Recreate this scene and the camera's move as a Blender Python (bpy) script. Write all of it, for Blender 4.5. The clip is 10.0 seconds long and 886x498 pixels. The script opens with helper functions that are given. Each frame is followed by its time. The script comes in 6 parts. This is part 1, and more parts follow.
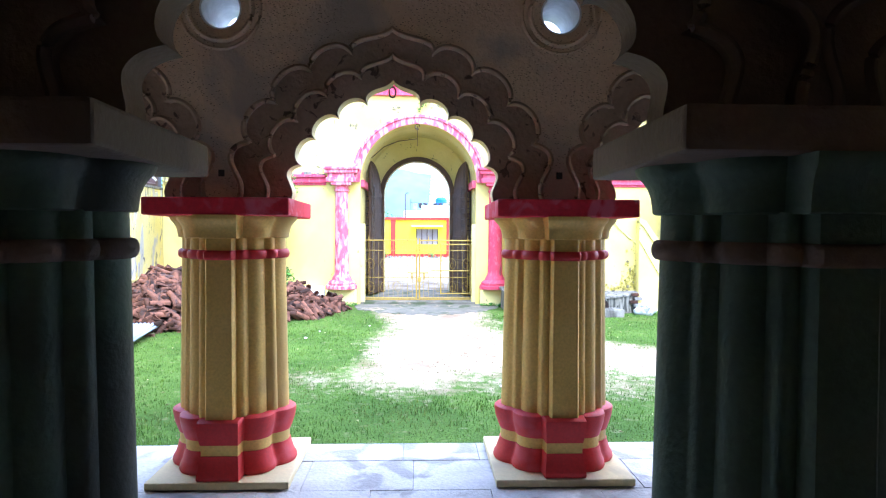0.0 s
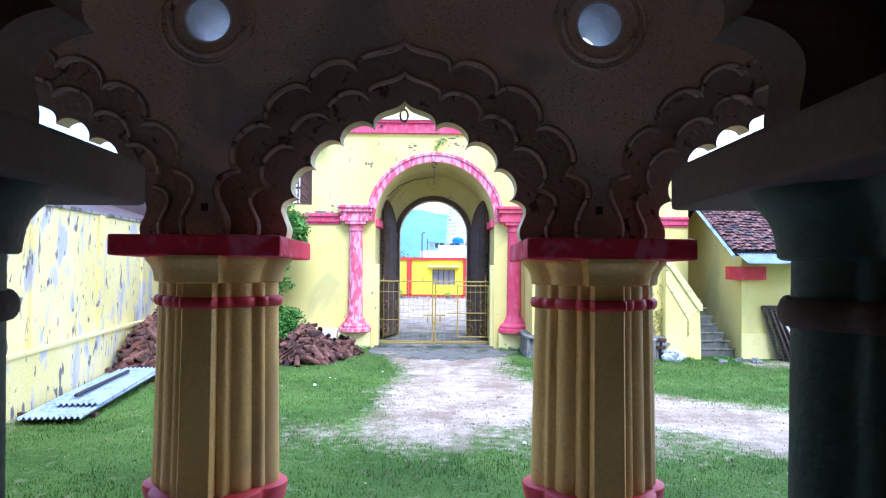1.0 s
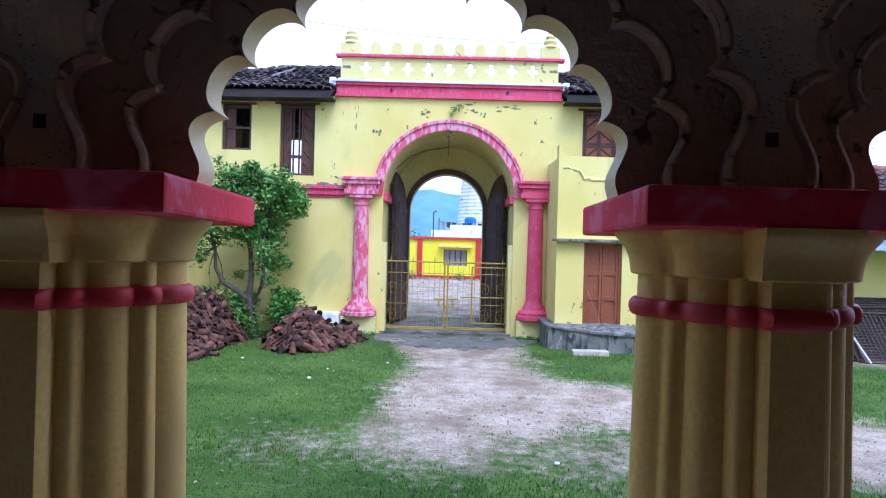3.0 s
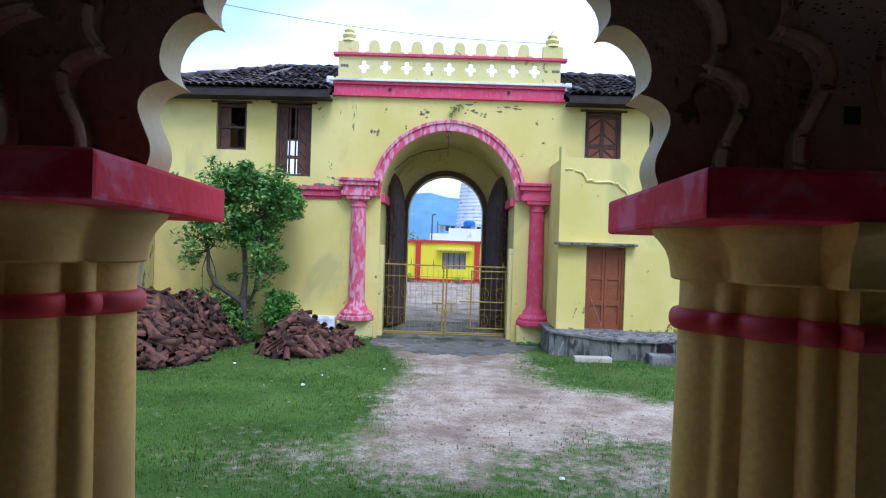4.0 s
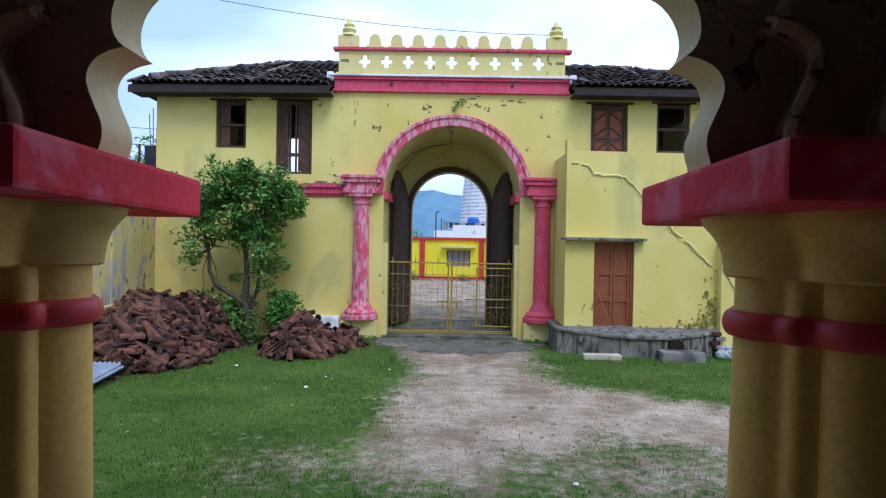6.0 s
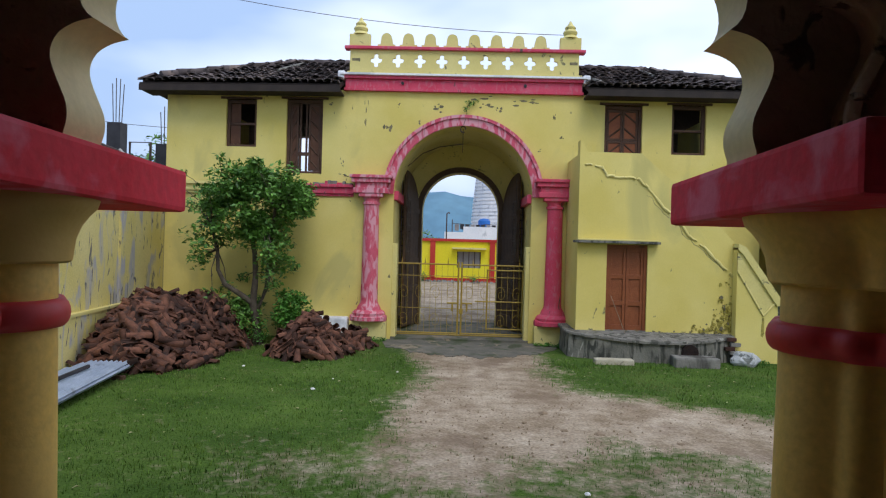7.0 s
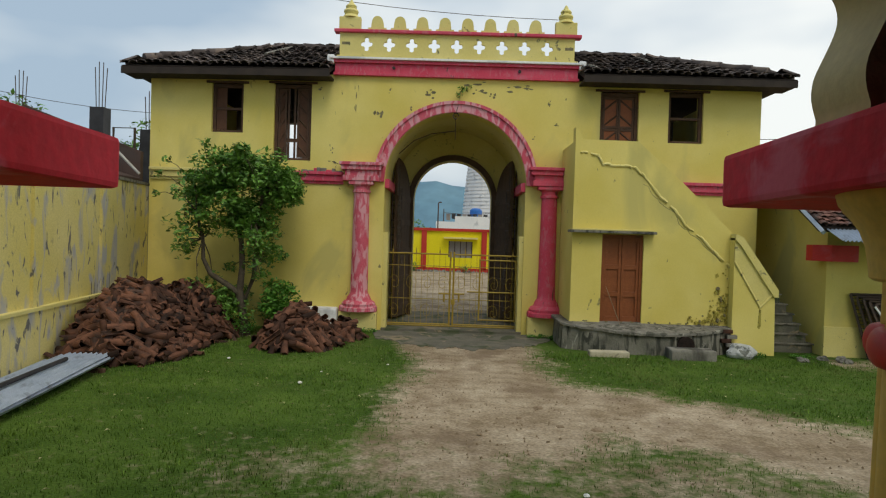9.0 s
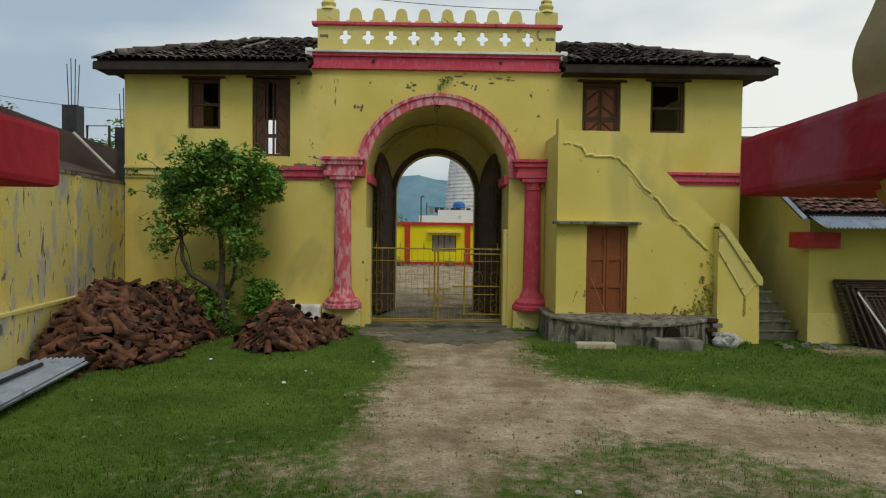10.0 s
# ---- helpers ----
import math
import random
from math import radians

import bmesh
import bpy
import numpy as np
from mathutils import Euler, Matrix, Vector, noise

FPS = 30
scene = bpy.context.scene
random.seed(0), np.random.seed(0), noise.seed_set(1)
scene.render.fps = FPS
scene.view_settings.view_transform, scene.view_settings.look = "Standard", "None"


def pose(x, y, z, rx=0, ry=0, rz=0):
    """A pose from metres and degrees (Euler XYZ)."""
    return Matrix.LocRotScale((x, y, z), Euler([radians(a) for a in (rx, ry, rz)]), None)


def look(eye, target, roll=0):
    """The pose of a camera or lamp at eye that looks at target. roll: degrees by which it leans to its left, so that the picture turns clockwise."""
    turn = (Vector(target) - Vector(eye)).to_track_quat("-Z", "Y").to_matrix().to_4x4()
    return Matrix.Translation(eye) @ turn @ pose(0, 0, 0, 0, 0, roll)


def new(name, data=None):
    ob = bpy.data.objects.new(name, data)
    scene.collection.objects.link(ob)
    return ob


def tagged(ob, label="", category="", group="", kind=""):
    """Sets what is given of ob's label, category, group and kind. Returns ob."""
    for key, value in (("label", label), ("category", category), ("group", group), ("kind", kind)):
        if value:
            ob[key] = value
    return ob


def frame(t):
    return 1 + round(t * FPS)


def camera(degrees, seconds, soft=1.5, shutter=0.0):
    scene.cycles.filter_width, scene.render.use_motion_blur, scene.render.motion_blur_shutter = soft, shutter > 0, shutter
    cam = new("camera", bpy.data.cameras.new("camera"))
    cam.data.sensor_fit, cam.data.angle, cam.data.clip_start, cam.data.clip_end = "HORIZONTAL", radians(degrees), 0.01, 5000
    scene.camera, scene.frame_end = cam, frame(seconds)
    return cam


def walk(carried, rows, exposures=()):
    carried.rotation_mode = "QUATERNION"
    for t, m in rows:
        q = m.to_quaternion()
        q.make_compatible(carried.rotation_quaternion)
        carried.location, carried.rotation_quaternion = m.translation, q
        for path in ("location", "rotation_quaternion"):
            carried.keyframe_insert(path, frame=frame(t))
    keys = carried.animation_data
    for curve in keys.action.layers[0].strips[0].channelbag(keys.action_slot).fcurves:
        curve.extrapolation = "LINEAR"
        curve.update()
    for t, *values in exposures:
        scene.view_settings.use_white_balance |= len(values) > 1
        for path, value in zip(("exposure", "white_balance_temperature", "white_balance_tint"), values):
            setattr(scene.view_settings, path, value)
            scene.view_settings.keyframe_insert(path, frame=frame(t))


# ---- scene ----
cam = camera(68.7, 10.0, soft=1.2)
PATH = [
    (0, (0.096, 0.304, 2.213), (0.17, 2.302, 2.135), 0.3),
    (0.5, (0.123, 0.607, 2.224), (0.13, 2.606, 2.163), 2.0),
    (1, (0.106, 0.902, 2.228), (0.128, 2.901, 2.273), 0.5),
    (1.5, (0.11, 1.313, 2.221), (0.061, 3.312, 2.229), 2.1),
    (2, (0.124, 1.752, 2.205), (0.056, 3.751, 2.182), 2.1),
    (2.5, (0.081, 2.143, 2.202), (0.064, 4.143, 2.181), 1.3),
    (4, (0.044, 2.792, 2.183), (0.038, 4.792, 2.178), 1.8),
    (4.5, (0.039, 2.868, 2.187), (0.069, 4.868, 2.173), 1.3),
    (5, (0.043, 2.969, 2.188), (0.08, 4.969, 2.151), 0.6),
    (5.5, (0.03, 3.009, 2.184), (0.037, 5.009, 2.16), 0.7),
    (7, (0.037, 3.219, 2.175), (-0.014, 5.218, 2.165), 1.6),
    (7.5, (0.043, 3.308, 2.178), (-0.023, 5.306, 2.125), 1.7),
    (8, (0.042, 3.387, 2.171), (0.003, 5.386, 2.112), 1.9),
    (8.5, (0.029, 3.454, 2.164), (0.001, 5.453, 2.127), 2.2),
    (9, (0.017, 3.533, 2.167), (-0.006, 5.532, 2.126), 1.8),
    (9.5, (0.014, 3.605, 2.172), (0.034, 5.605, 2.138), 1.0),
    (10, (0.008, 3.674, 2.174), (0.036, 5.673, 2.115), 0.7),
]

EXPOSURES = [(0, 3.05, 5100, 20), (0.5, 2.7, 4850, 24), (1, 2.25, 4750, 25), (1.5, 1.9, 4750, 26), (2, 1.75, 4750, 27), (2.5, 1.7, 4750, 27), (4, 1.15, 4950, 22), (5.5, 0.93, 5100, 21), (7, 0.53, 6000, 16), (8.5, 0.3, 6950, 9), (10, 0.05, 7500, 6)]
walk(cam, [(t, look(eye, target, roll)) for t, eye, target, roll in PATH], EXPOSURES)

# ---- light: a bright overcast sky, a very soft sun behind cloud ----
world = bpy.data.worlds.new("overcast_sky")
scene.world = world
world.use_nodes = True
wn, wl = world.node_tree.nodes, world.node_tree.links
sky = wn.new("ShaderNodeTexSky")
sky.sky_type, sky.sun_disc = "NISHITA", False
sky.sun_elevation, sky.sun_rotation = radians(55), radians(60)
sky.air_density, sky.dust_density, sky.ozone_density = 1.0, 4.0, 1.0
wgeo = wn.new("ShaderNodeTexCoord")
wmap = wn.new("ShaderNodeMapping")
wmap.inputs["Scale"].default_value = (1.2, 1.2, 3.0)
wnoise = wn.new("ShaderNodeTexNoise")
wnoise.inputs["Scale"].default_value, wnoise.inputs["Detail"].default_value = 1.6, 4
wramp = wn.new("ShaderNodeValToRGB")
wramp.color_ramp.elements[0].position, wramp.color_ramp.elements[0].color = 0.35, (3.5, 4.8, 6.6, 1)
wramp.color_ramp.elements[1].position, wramp.color_ramp.elements[1].color = 0.65, (8.2, 8.9, 9.7, 1)
wmix = wn.new("ShaderNodeMixRGB")
wmix.inputs[0].default_value = 0.85
wl.new(wgeo.outputs["Generated"], wmap.inputs[0])
wl.new(wmap.outputs[0], wnoise.inputs["Vector"])
wsep = wn.new("ShaderNodeSeparateXYZ")
wl.new(wgeo.outputs["Generated"], wsep.inputs[0])
wadd = wn.new("ShaderNodeMath")
wadd.operation, wadd.inputs[1].default_value = "MULTIPLY_ADD", 0.3
wl.new(wsep.outputs["X"], wadd.inputs[0])
wl.new(wnoise.outputs["Fac"], wadd.inputs[2])
wl.new(wadd.outputs[0], wramp.inputs[0])
wl.new(sky.outputs[0], wmix.inputs[1])
wl.new(wramp.outputs[0], wmix.inputs[2])
wback = wn["Background"]
wback.inputs["Strength"].default_value = 0.1
wl.new(wmix.outputs[0], wback.inputs["Color"])
sun_data = bpy.data.lights.new("sun", "SUN")
sun_data.energy, sun_data.angle, sun_data.color = 0.9, radians(25), (1, 0.93, 0.82)
sun = new("sun", sun_data)
sun.matrix_basis = look((6, -4, 20), (2, 10, 0))


# ---- materials ----
def surface(name, a, b, scale=2.0, rough=0.85, bump=0.25, bump_scale=45, stain=None, amount=0.4, stain_scale=1.2,
            stretch=(1, 1, 1), metal=0.0, vary=0.0, local=False, second=None, second_amount=0.3, second_scale=4.0, dots=None, gloss=0.3, grain_depth=0.5):
    """A worn surface: two colours mottled, fine grain and relief, one or two kinds of stain with edges of their own."""
    m = bpy.data.materials.new(name)
    m.use_nodes = True
    n, l = m.node_tree.nodes, m.node_tree.links
    out = n["Principled BSDF"]
    coord = n.new("ShaderNodeTexCoord") if local else n.new("ShaderNodeNewGeometry")
    place = coord.outputs["Object" if local else "Position"]

    def tex(s, detail=5, distortion=0.0, way=(1, 1, 1), shift=0.0):
        mp = n.new("ShaderNodeMapping")
        mp.inputs["Scale"].default_value = way
        mp.inputs["Location"].default_value = (shift, shift * 0.7, shift * 1.3)
        l.new(place, mp.inputs[0])
        t = n.new("ShaderNodeTexNoise")
        t.inputs["Scale"].default_value, t.inputs["Detail"].default_value, t.inputs["Distortion"].default_value = s, detail, distortion
        l.new(mp.outputs[0], t.inputs["Vector"])
        return t.outputs["Fac"]

    def ramp(src, lo, hi):
        r = n.new("ShaderNodeMapRange")
        r.inputs[1].default_value, r.inputs[2].default_value = lo, hi
        l.new(src, r.inputs[0])
        return r.outputs[0]

    def mix(fac, c1, c2, kind="MIX"):
        x = n.new("ShaderNodeMixRGB")
        x.blend_type = kind
        for k, v in ((0, fac), (1, c1), (2, c2)):
            if isinstance(v, (float, int)):
                x.inputs[k].default_value = v
            elif isinstance(v, tuple):
                x.inputs[k].default_value = (*v, 1)
            else:
                l.new(v, x.inputs[k])
        return x.outputs[0]

    col = mix(ramp(tex(scale, 6, 0.3), 0.32, 0.68), a, b)
    grain = tex(bump_scale, 6)
    g = n.new("ShaderNodeMath")
    g.operation, g.inputs[1].default_value, g.inputs[2].default_value = "MULTIPLY_ADD", grain_depth, 1 - grain_depth / 2
    l.new(grain, g.inputs[0])
    col = mix(1.0, col, g.outputs[0], "MULTIPLY")
    if stain:
        edge = 0.62 - 0.3 * amount
        col = mix(ramp(tex(stain_scale, 8, 0.6, stretch, 3.1), edge, edge + 0.09), col, stain)
    if second:
        edge = 0.66 - 0.3 * second_amount
        col = mix(ramp(tex(second_scale, 9, 0.9, stretch, 7.7), edge, edge + 0.05), col, second)
    if dots:
        v = n.new("ShaderNodeTexVoronoi")
        mp = n.new("ShaderNodeMapping")
        mp.inputs["Scale"].default_value, mp.inputs["Rotation"].default_value = (8, 8, 22), (0, radians(40), 0)
        l.new(place, mp.inputs[0])
        l.new(mp.outputs[0], v.inputs["Vector"])
        near = ramp(v.outputs["Distance"], 0.24, 0.16)
        some = ramp(tex(2.2, 3, 0, (1, 1, 1), 5.0), 0.41, 0.52)
        mul = n.new("ShaderNodeMath")
        mul.operation = "MULTIPLY"
        l.new(near, mul.inputs[0])
        l.new(some, mul.inputs[1])
        col = mix(mul.outputs[0], col, dots)
    if vary:
        info = n.new("ShaderNodeObjectInfo")
        hsv = n.new("ShaderNodeHueSaturation")
        isl = n.new("ShaderNodeNewGeometry")
        add = n.new("ShaderNodeMath")
        add.operation = "ADD"
        l.new(info.outputs["Random"], add.inputs[0])
        l.new(isl.outputs["Random Per Island"], add.inputs[1])
        fr = n.new("ShaderNodeMath")
        fr.operation = "FRACT"
        l.new(add.outputs[0], fr.inputs[0])
        r = n.new("ShaderNodeMapRange")
        r.inputs[3].default_value, r.inputs[4].default_value = 1 - vary, 1 + vary
        l.new(fr.outputs[0], r.inputs[0])
        l.new(r.outputs[0], hsv.inputs["Value"])
        l.new(col, hsv.inputs["Color"])
        col = hsv.outputs[0]
    l.new(col, out.inputs["Base Color"])
    out.inputs["Metallic"].default_value = metal
    out.inputs["Specular IOR Level"].default_value = gloss
    rr = n.new("ShaderNodeMapRange")
    rr.inputs[3].default_value, rr.inputs[4].default_value = max(0.05, rough - 0.12), min(1, rough + 0.08)
    l.new(grain, rr.inputs[0])
    l.new(rr.outputs[0], out.inputs["Roughness"])
    bp = n.new("ShaderNodeBump")
    bp.inputs["Strength"].default_value, bp.inputs["Distance"].default_value = bump, 0.02
    coarse = tex(bump_scale * 0.12, 4)
    both = n.new("ShaderNodeMath")
    both.operation = "ADD"
    l.new(grain, both.inputs[0])
    l.new(coarse, both.inputs[1])
    l.new(both.outputs[0], bp.inputs["Height"])
    l.new(bp.outputs[0], out.inputs["Normal"])
    return m


YELLOW = surface("yellow_limewash", (0.66, 0.55, 0.14), (0.74, 0.635, 0.21), 0.9, bump=0.12, stain=(0.57, 0.5, 0.17), amount=0.2, stain_scale=0.8, stretch=(1, 1, 0.5),
                 second=(0.22, 0.2, 0.09), second_amount=-0.1, second_scale=7, grain_depth=0.16)
PALE_YELLOW = surface("pale_yellow_limewash", (0.64, 0.55, 0.18), (0.71, 0.63, 0.26), 1.1, bump=0.2, second=(0.2, 0.19, 0.1), second_amount=0.02, second_scale=6, grain_depth=0.25)
MOULD = surface("dark_mould_and_bare_plaster", (0.13, 0.12, 0.07), (0.24, 0.21, 0.12), 14, 0.95, 0.5)
MOSS = surface("damp_moss_stain", (0.3, 0.26, 0.05), (0.42, 0.36, 0.08), 9, 0.95, 0.3, second=(0.17, 0.14, 0.04), second_amount=0.3, second_scale=12)
STEP_EDGE = surface("worn_step_edge", (0.15, 0.135, 0.11), (0.27, 0.25, 0.21), 4, 0.9, 0.4, 35, stain=(0.1, 0.095, 0.08), amount=0.35, stain_scale=5)
STONE = surface("pale_dressed_stone", (0.42, 0.38, 0.27), (0.52, 0.48, 0.36), 5, 0.9, 0.4, 35, stain=(0.25, 0.23, 0.17), amount=0.3, stain_scale=4)
CLOD = surface("dry_earth_clod", (0.2, 0.145, 0.09), (0.28, 0.21, 0.14), 12, 0.95, 0.5)
APRON = surface("mossy_dark_concrete", (0.11, 0.105, 0.085), (0.18, 0.17, 0.135), 2.2, 0.92, 0.5, 35, stain=(0.065, 0.08, 0.04), amount=0.35, stain_scale=2.0, second=(0.27, 0.22, 0.15), second_amount=0.2, second_scale=2.6)
PEELED = surface("peeling_wall_paint", (0.66, 0.56, 0.18), (0.72, 0.63, 0.29), 0.7, bump=0.35, stain=(0.43, 0.42, 0.42), amount=0.32, stain_scale=3.0,
                 stretch=(1, 1, 0.36), second=(0.15, 0.145, 0.14), second_amount=0.19, second_scale=7.0)
CREAM = surface("cream_column_paint", (0.66, 0.42, 0.085), (0.72, 0.49, 0.13), 2.5, 0.6, 0.07, 60, stain=(0.52, 0.35, 0.1), amount=0.12, local=True, gloss=0.4)
CREAM_WALL = surface("cream_arch_paint", (0.68, 0.56, 0.28), (0.72, 0.62, 0.36), 2.0, 0.75, 0.07, 50, stain=(0.45, 0.38, 0.24), amount=0.12, grain_depth=0.25)
RED = surface("red_column_paint", (0.52, 0.02, 0.02), (0.58, 0.035, 0.035), 3, 0.55, 0.03, 60, stain=(0.55, 0.06, 0.07), amount=0.2, stain_scale=3, local=True, gloss=0.4)
ABACUS = surface("crimson_slab_paint", (0.64, 0.03, 0.05), (0.7, 0.045, 0.075), 3, 0.75, 0.12, 40, stain=(0.7, 0.14, 0.2), amount=0.33, stain_scale=6, gloss=0.2)
GREY_PEEL = surface("bare_grey_plaster", (0.4, 0.4, 0.38), (0.5, 0.49, 0.45), 3, 0.9, 0.3, 35, stain=(0.3, 0.3, 0.29), amount=0.35, stain_scale=5)
PINK_WORN = surface("flaking_crimson_paint", (0.55, 0.07, 0.12), (0.6, 0.12, 0.17), 2.5, 0.75, 0.3, 50, stain=(0.66, 0.32, 0.37), amount=0.5, stain_scale=10, stretch=(1, 1, 0.32),
               second=(0.12, 0.08, 0.07), second_amount=0.0, second_scale=5)
PINK = surface("faded_crimson_paint", (0.58, 0.05, 0.1), (0.62, 0.09, 0.15), 2.5, 0.75, 0.3, 50, stain=(0.57, 0.13, 0.18), amount=0.3, stain_scale=14, stretch=(1, 1, 0.4),
               second=(0.12, 0.08, 0.07), second_amount=0.0, second_scale=5)
PLASTER = surface("bare_lime_plaster", (0.61, 0.45, 0.3), (0.69, 0.53, 0.37), 1.5, 0.9, 0.5, 35, stain=(0.42, 0.36, 0.3), amount=0.3, dots=(0.06, 0.05, 0.04), grain_depth=0.22)
DARK_PLASTER = surface("dark_moulding_plaster", (0.32, 0.235, 0.165), (0.42, 0.315, 0.23), 2, 0.9, 0.6, 30, second=(0.12, 0.085, 0.065), second_amount=0.2, second_scale=11)
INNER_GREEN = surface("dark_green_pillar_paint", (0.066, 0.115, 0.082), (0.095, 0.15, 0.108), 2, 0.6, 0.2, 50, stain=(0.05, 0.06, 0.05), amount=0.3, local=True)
INNER_BROWN = surface("pillar_brown_and_arch_shade", (0.15, 0.105, 0.082), (0.2, 0.145, 0.112), 2, 0.8, 0.3, 45, stain=(0.12, 0.09, 0.07), amount=0.3, local=True)
FLOOR_STONE = surface("worn_grey_paving", (0.48, 0.47, 0.455), (0.59, 0.575, 0.56), 3, 0.7, 0.4, 40, stain=(0.32, 0.31, 0.3), amount=0.35, stain_scale=3.5, vary=0.04)
JOINT = surface("dark_joint_mortar", (0.14, 0.13, 0.12), (0.2, 0.19, 0.18), 6, 0.95, 0.4)
CONCRETE = surface("stained_grey_concrete", (0.16, 0.155, 0.135), (0.26, 0.25, 0.22), 3, 0.9, 0.5, 35, stain=(0.08, 0.077, 0.066), amount=0.42, stain_scale=3.5, stretch=(1, 1, 0.25))
PLATFORM = surface("blackened_mossy_concrete", (0.12, 0.12, 0.098), (0.25, 0.24, 0.2), 2.5, 0.92, 0.5, 35, stain=(0.05, 0.052, 0.042), amount=0.38, stain_scale=9, stretch=(1, 1, 0.22),
                   second=(0.36, 0.35, 0.3), second_amount=0.12, second_scale=9)
RIM = surface("worn_pale_concrete", (0.13, 0.125, 0.105), (0.24, 0.23, 0.2), 6, 0.9, 0.5, 35, stain=(0.075, 0.075, 0.06), amount=0.35, stain_scale=7, second=(0.33, 0.32, 0.28), second_amount=0.08, second_scale=11)
GREY_PALE = surface("pale_weathered_pole", (0.4, 0.39, 0.36), (0.5, 0.48, 0.44), 6, 0.8, 0.2)
TIMBER = surface("weathered_brown_timber", (0.07, 0.038, 0.025), (0.11, 0.06, 0.038), 3, 0.75, 0.4, 30, local=True)
SHUTTER = surface("dark_shutter_wood", (0.08, 0.035, 0.02), (0.12, 0.055, 0.03), 3, 0.7, 0.3, 30, local=True)
DARK_TIMBER = surface("eave_shade_timber", (0.025, 0.02, 0.018), (0.045, 0.034, 0.028), 3, 0.85, 0.4, 30, local=True)
DOOR_WOOD = surface("red_brown_door_paint", (0.2, 0.06, 0.022), (0.26, 0.085, 0.03), 3, 0.55, 0.25, 30, stain=(0.13, 0.045, 0.02), amount=0.25, local=True)
DARK_WOOD = surface("old_dark_gate_wood", (0.06, 0.035, 0.022), (0.1, 0.06, 0.035), 2.5, 0.7, 0.4, 25, local=True)
IRON_YELLOW = surface("mustard_gate_paint", (0.31, 0.215, 0.03), (0.4, 0.28, 0.045), 6, 0.55, 0.15, 80, second=(0.2, 0.1, 0.04), second_amount=0.05, second_scale=14)
IRON = surface("rusty_dark_iron", (0.07, 0.055, 0.05), (0.11, 0.08, 0.06), 8, 0.6, 0.3, 60, metal=0.5)
TILE = surface("terracotta_tile", (0.048, 0.022, 0.014), (0.14, 0.06, 0.036), 7, 0.85, 0.15, 50, stain=(0.045, 0.026, 0.02), amount=0.32, stain_scale=5, vary=0.75, local=True)
# near black: shade of gaps and of the drain opening, put into colour
GAP_DARK = surface("near_black_gap_shade", (0.012, 0.008, 0.006), (0.026, 0.015, 0.011), 14, 0.95, 0.6, 40)
ROOF_TILE = surface("blackened_roof_tile", (0.055, 0.045, 0.045), (0.125, 0.1, 0.092), 3, 0.9, 0.4, 45, stain=(0.16, 0.125, 0.105), amount=0.3, stain_scale=2.5, vary=0.65)
RED_ROOF = surface("weathered_red_roof_tile", (0.12, 0.058, 0.047), (0.2, 0.1, 0.08), 5, 0.9, 0.4, 45, stain=(0.08, 0.06, 0.055), amount=0.35, stain_scale=3, vary=0.45)
TIN = surface("galvanised_sheet", (0.33, 0.4, 0.5), (0.43, 0.5, 0.6), 4, 0.45, 0.1, 60, stain=(0.26, 0.3, 0.36), amount=0.2, stain_scale=3, metal=0.25)
BARK = surface("grey_bark", (0.07, 0.055, 0.04), (0.12, 0.1, 0.075), 12, 0.95, 0.7, 60, local=True)
LEAF = surface("green_leaf", (0.055, 0.15, 0.018), (0.14, 0.3, 0.045), 5, 0.5, 0.1, 30, vary=0.4, gloss=0.4)
SHRUB = surface("shrub_leaf", (0.05, 0.16, 0.02), (0.09, 0.24, 0.03), 6, 0.5, 0.1, 30, vary=0.35)
GRASS = surface("grass_blade", (0.043, 0.104, 0.009), (0.124, 0.216, 0.026), 4.5, 0.75, 0.05, 20, stain=(0.13, 0.17, 0.04), amount=0.25, stain_scale=1.1, vary=0.35)
DRY_LEAF = surface("fallen_dry_leaf", (0.22, 0.24, 0.09), (0.38, 0.36, 0.2), 9, 0.85, 0.1, vary=0.4)
HOUSE_YELLOW = surface("bright_yellow_house_paint", (0.72, 0.62, 0.01), (0.78, 0.68, 0.03), 0.5, 0.8, 0.1, 20)
HOUSE_RED = surface("orange_red_house_paint", (0.42, 0.03, 0.02), (0.48, 0.045, 0.03), 0.5, 0.8, 0.1, 20)
WHITE = surface("white_lime_paint", (0.7, 0.72, 0.74), (0.8, 0.8, 0.8), 0.6, 0.8, 0.1, 20, stain=(0.5, 0.52, 0.54), amount=0.15)
# distance haze is put into the hills' bluish base colour
HILL = surface("haze_tinted_hill", (0.1, 0.2, 0.28), (0.13, 0.25, 0.32), 0.01, 0.95, 0.0, 0.05)
BLACK = surface("black_plastic", (0.02, 0.02, 0.022), (0.04, 0.04, 0.045), 3, 0.6, 0.1)
BLUE = surface("blue_tank_plastic", (0.02, 0.12, 0.4), (0.03, 0.15, 0.45), 3, 0.5, 0.1)
GREY_WALL = surface("unpainted_grey_render", (0.22, 0.2, 0.19), (0.3, 0.28, 0.26), 1.5, 0.9, 0.3)
BROWN_TIN = surface("rusty_brown_roof_sheet", (0.065, 0.042, 0.036), (0.1, 0.065, 0.055), 1.5, 0.95, 0.2, stain=(0.08, 0.06, 0.055), amount=0.3)
PAPER = surface("white_scrap", (0.7, 0.7, 0.68), (0.8, 0.8, 0.78), 8, 0.8, 0.1, local=True)


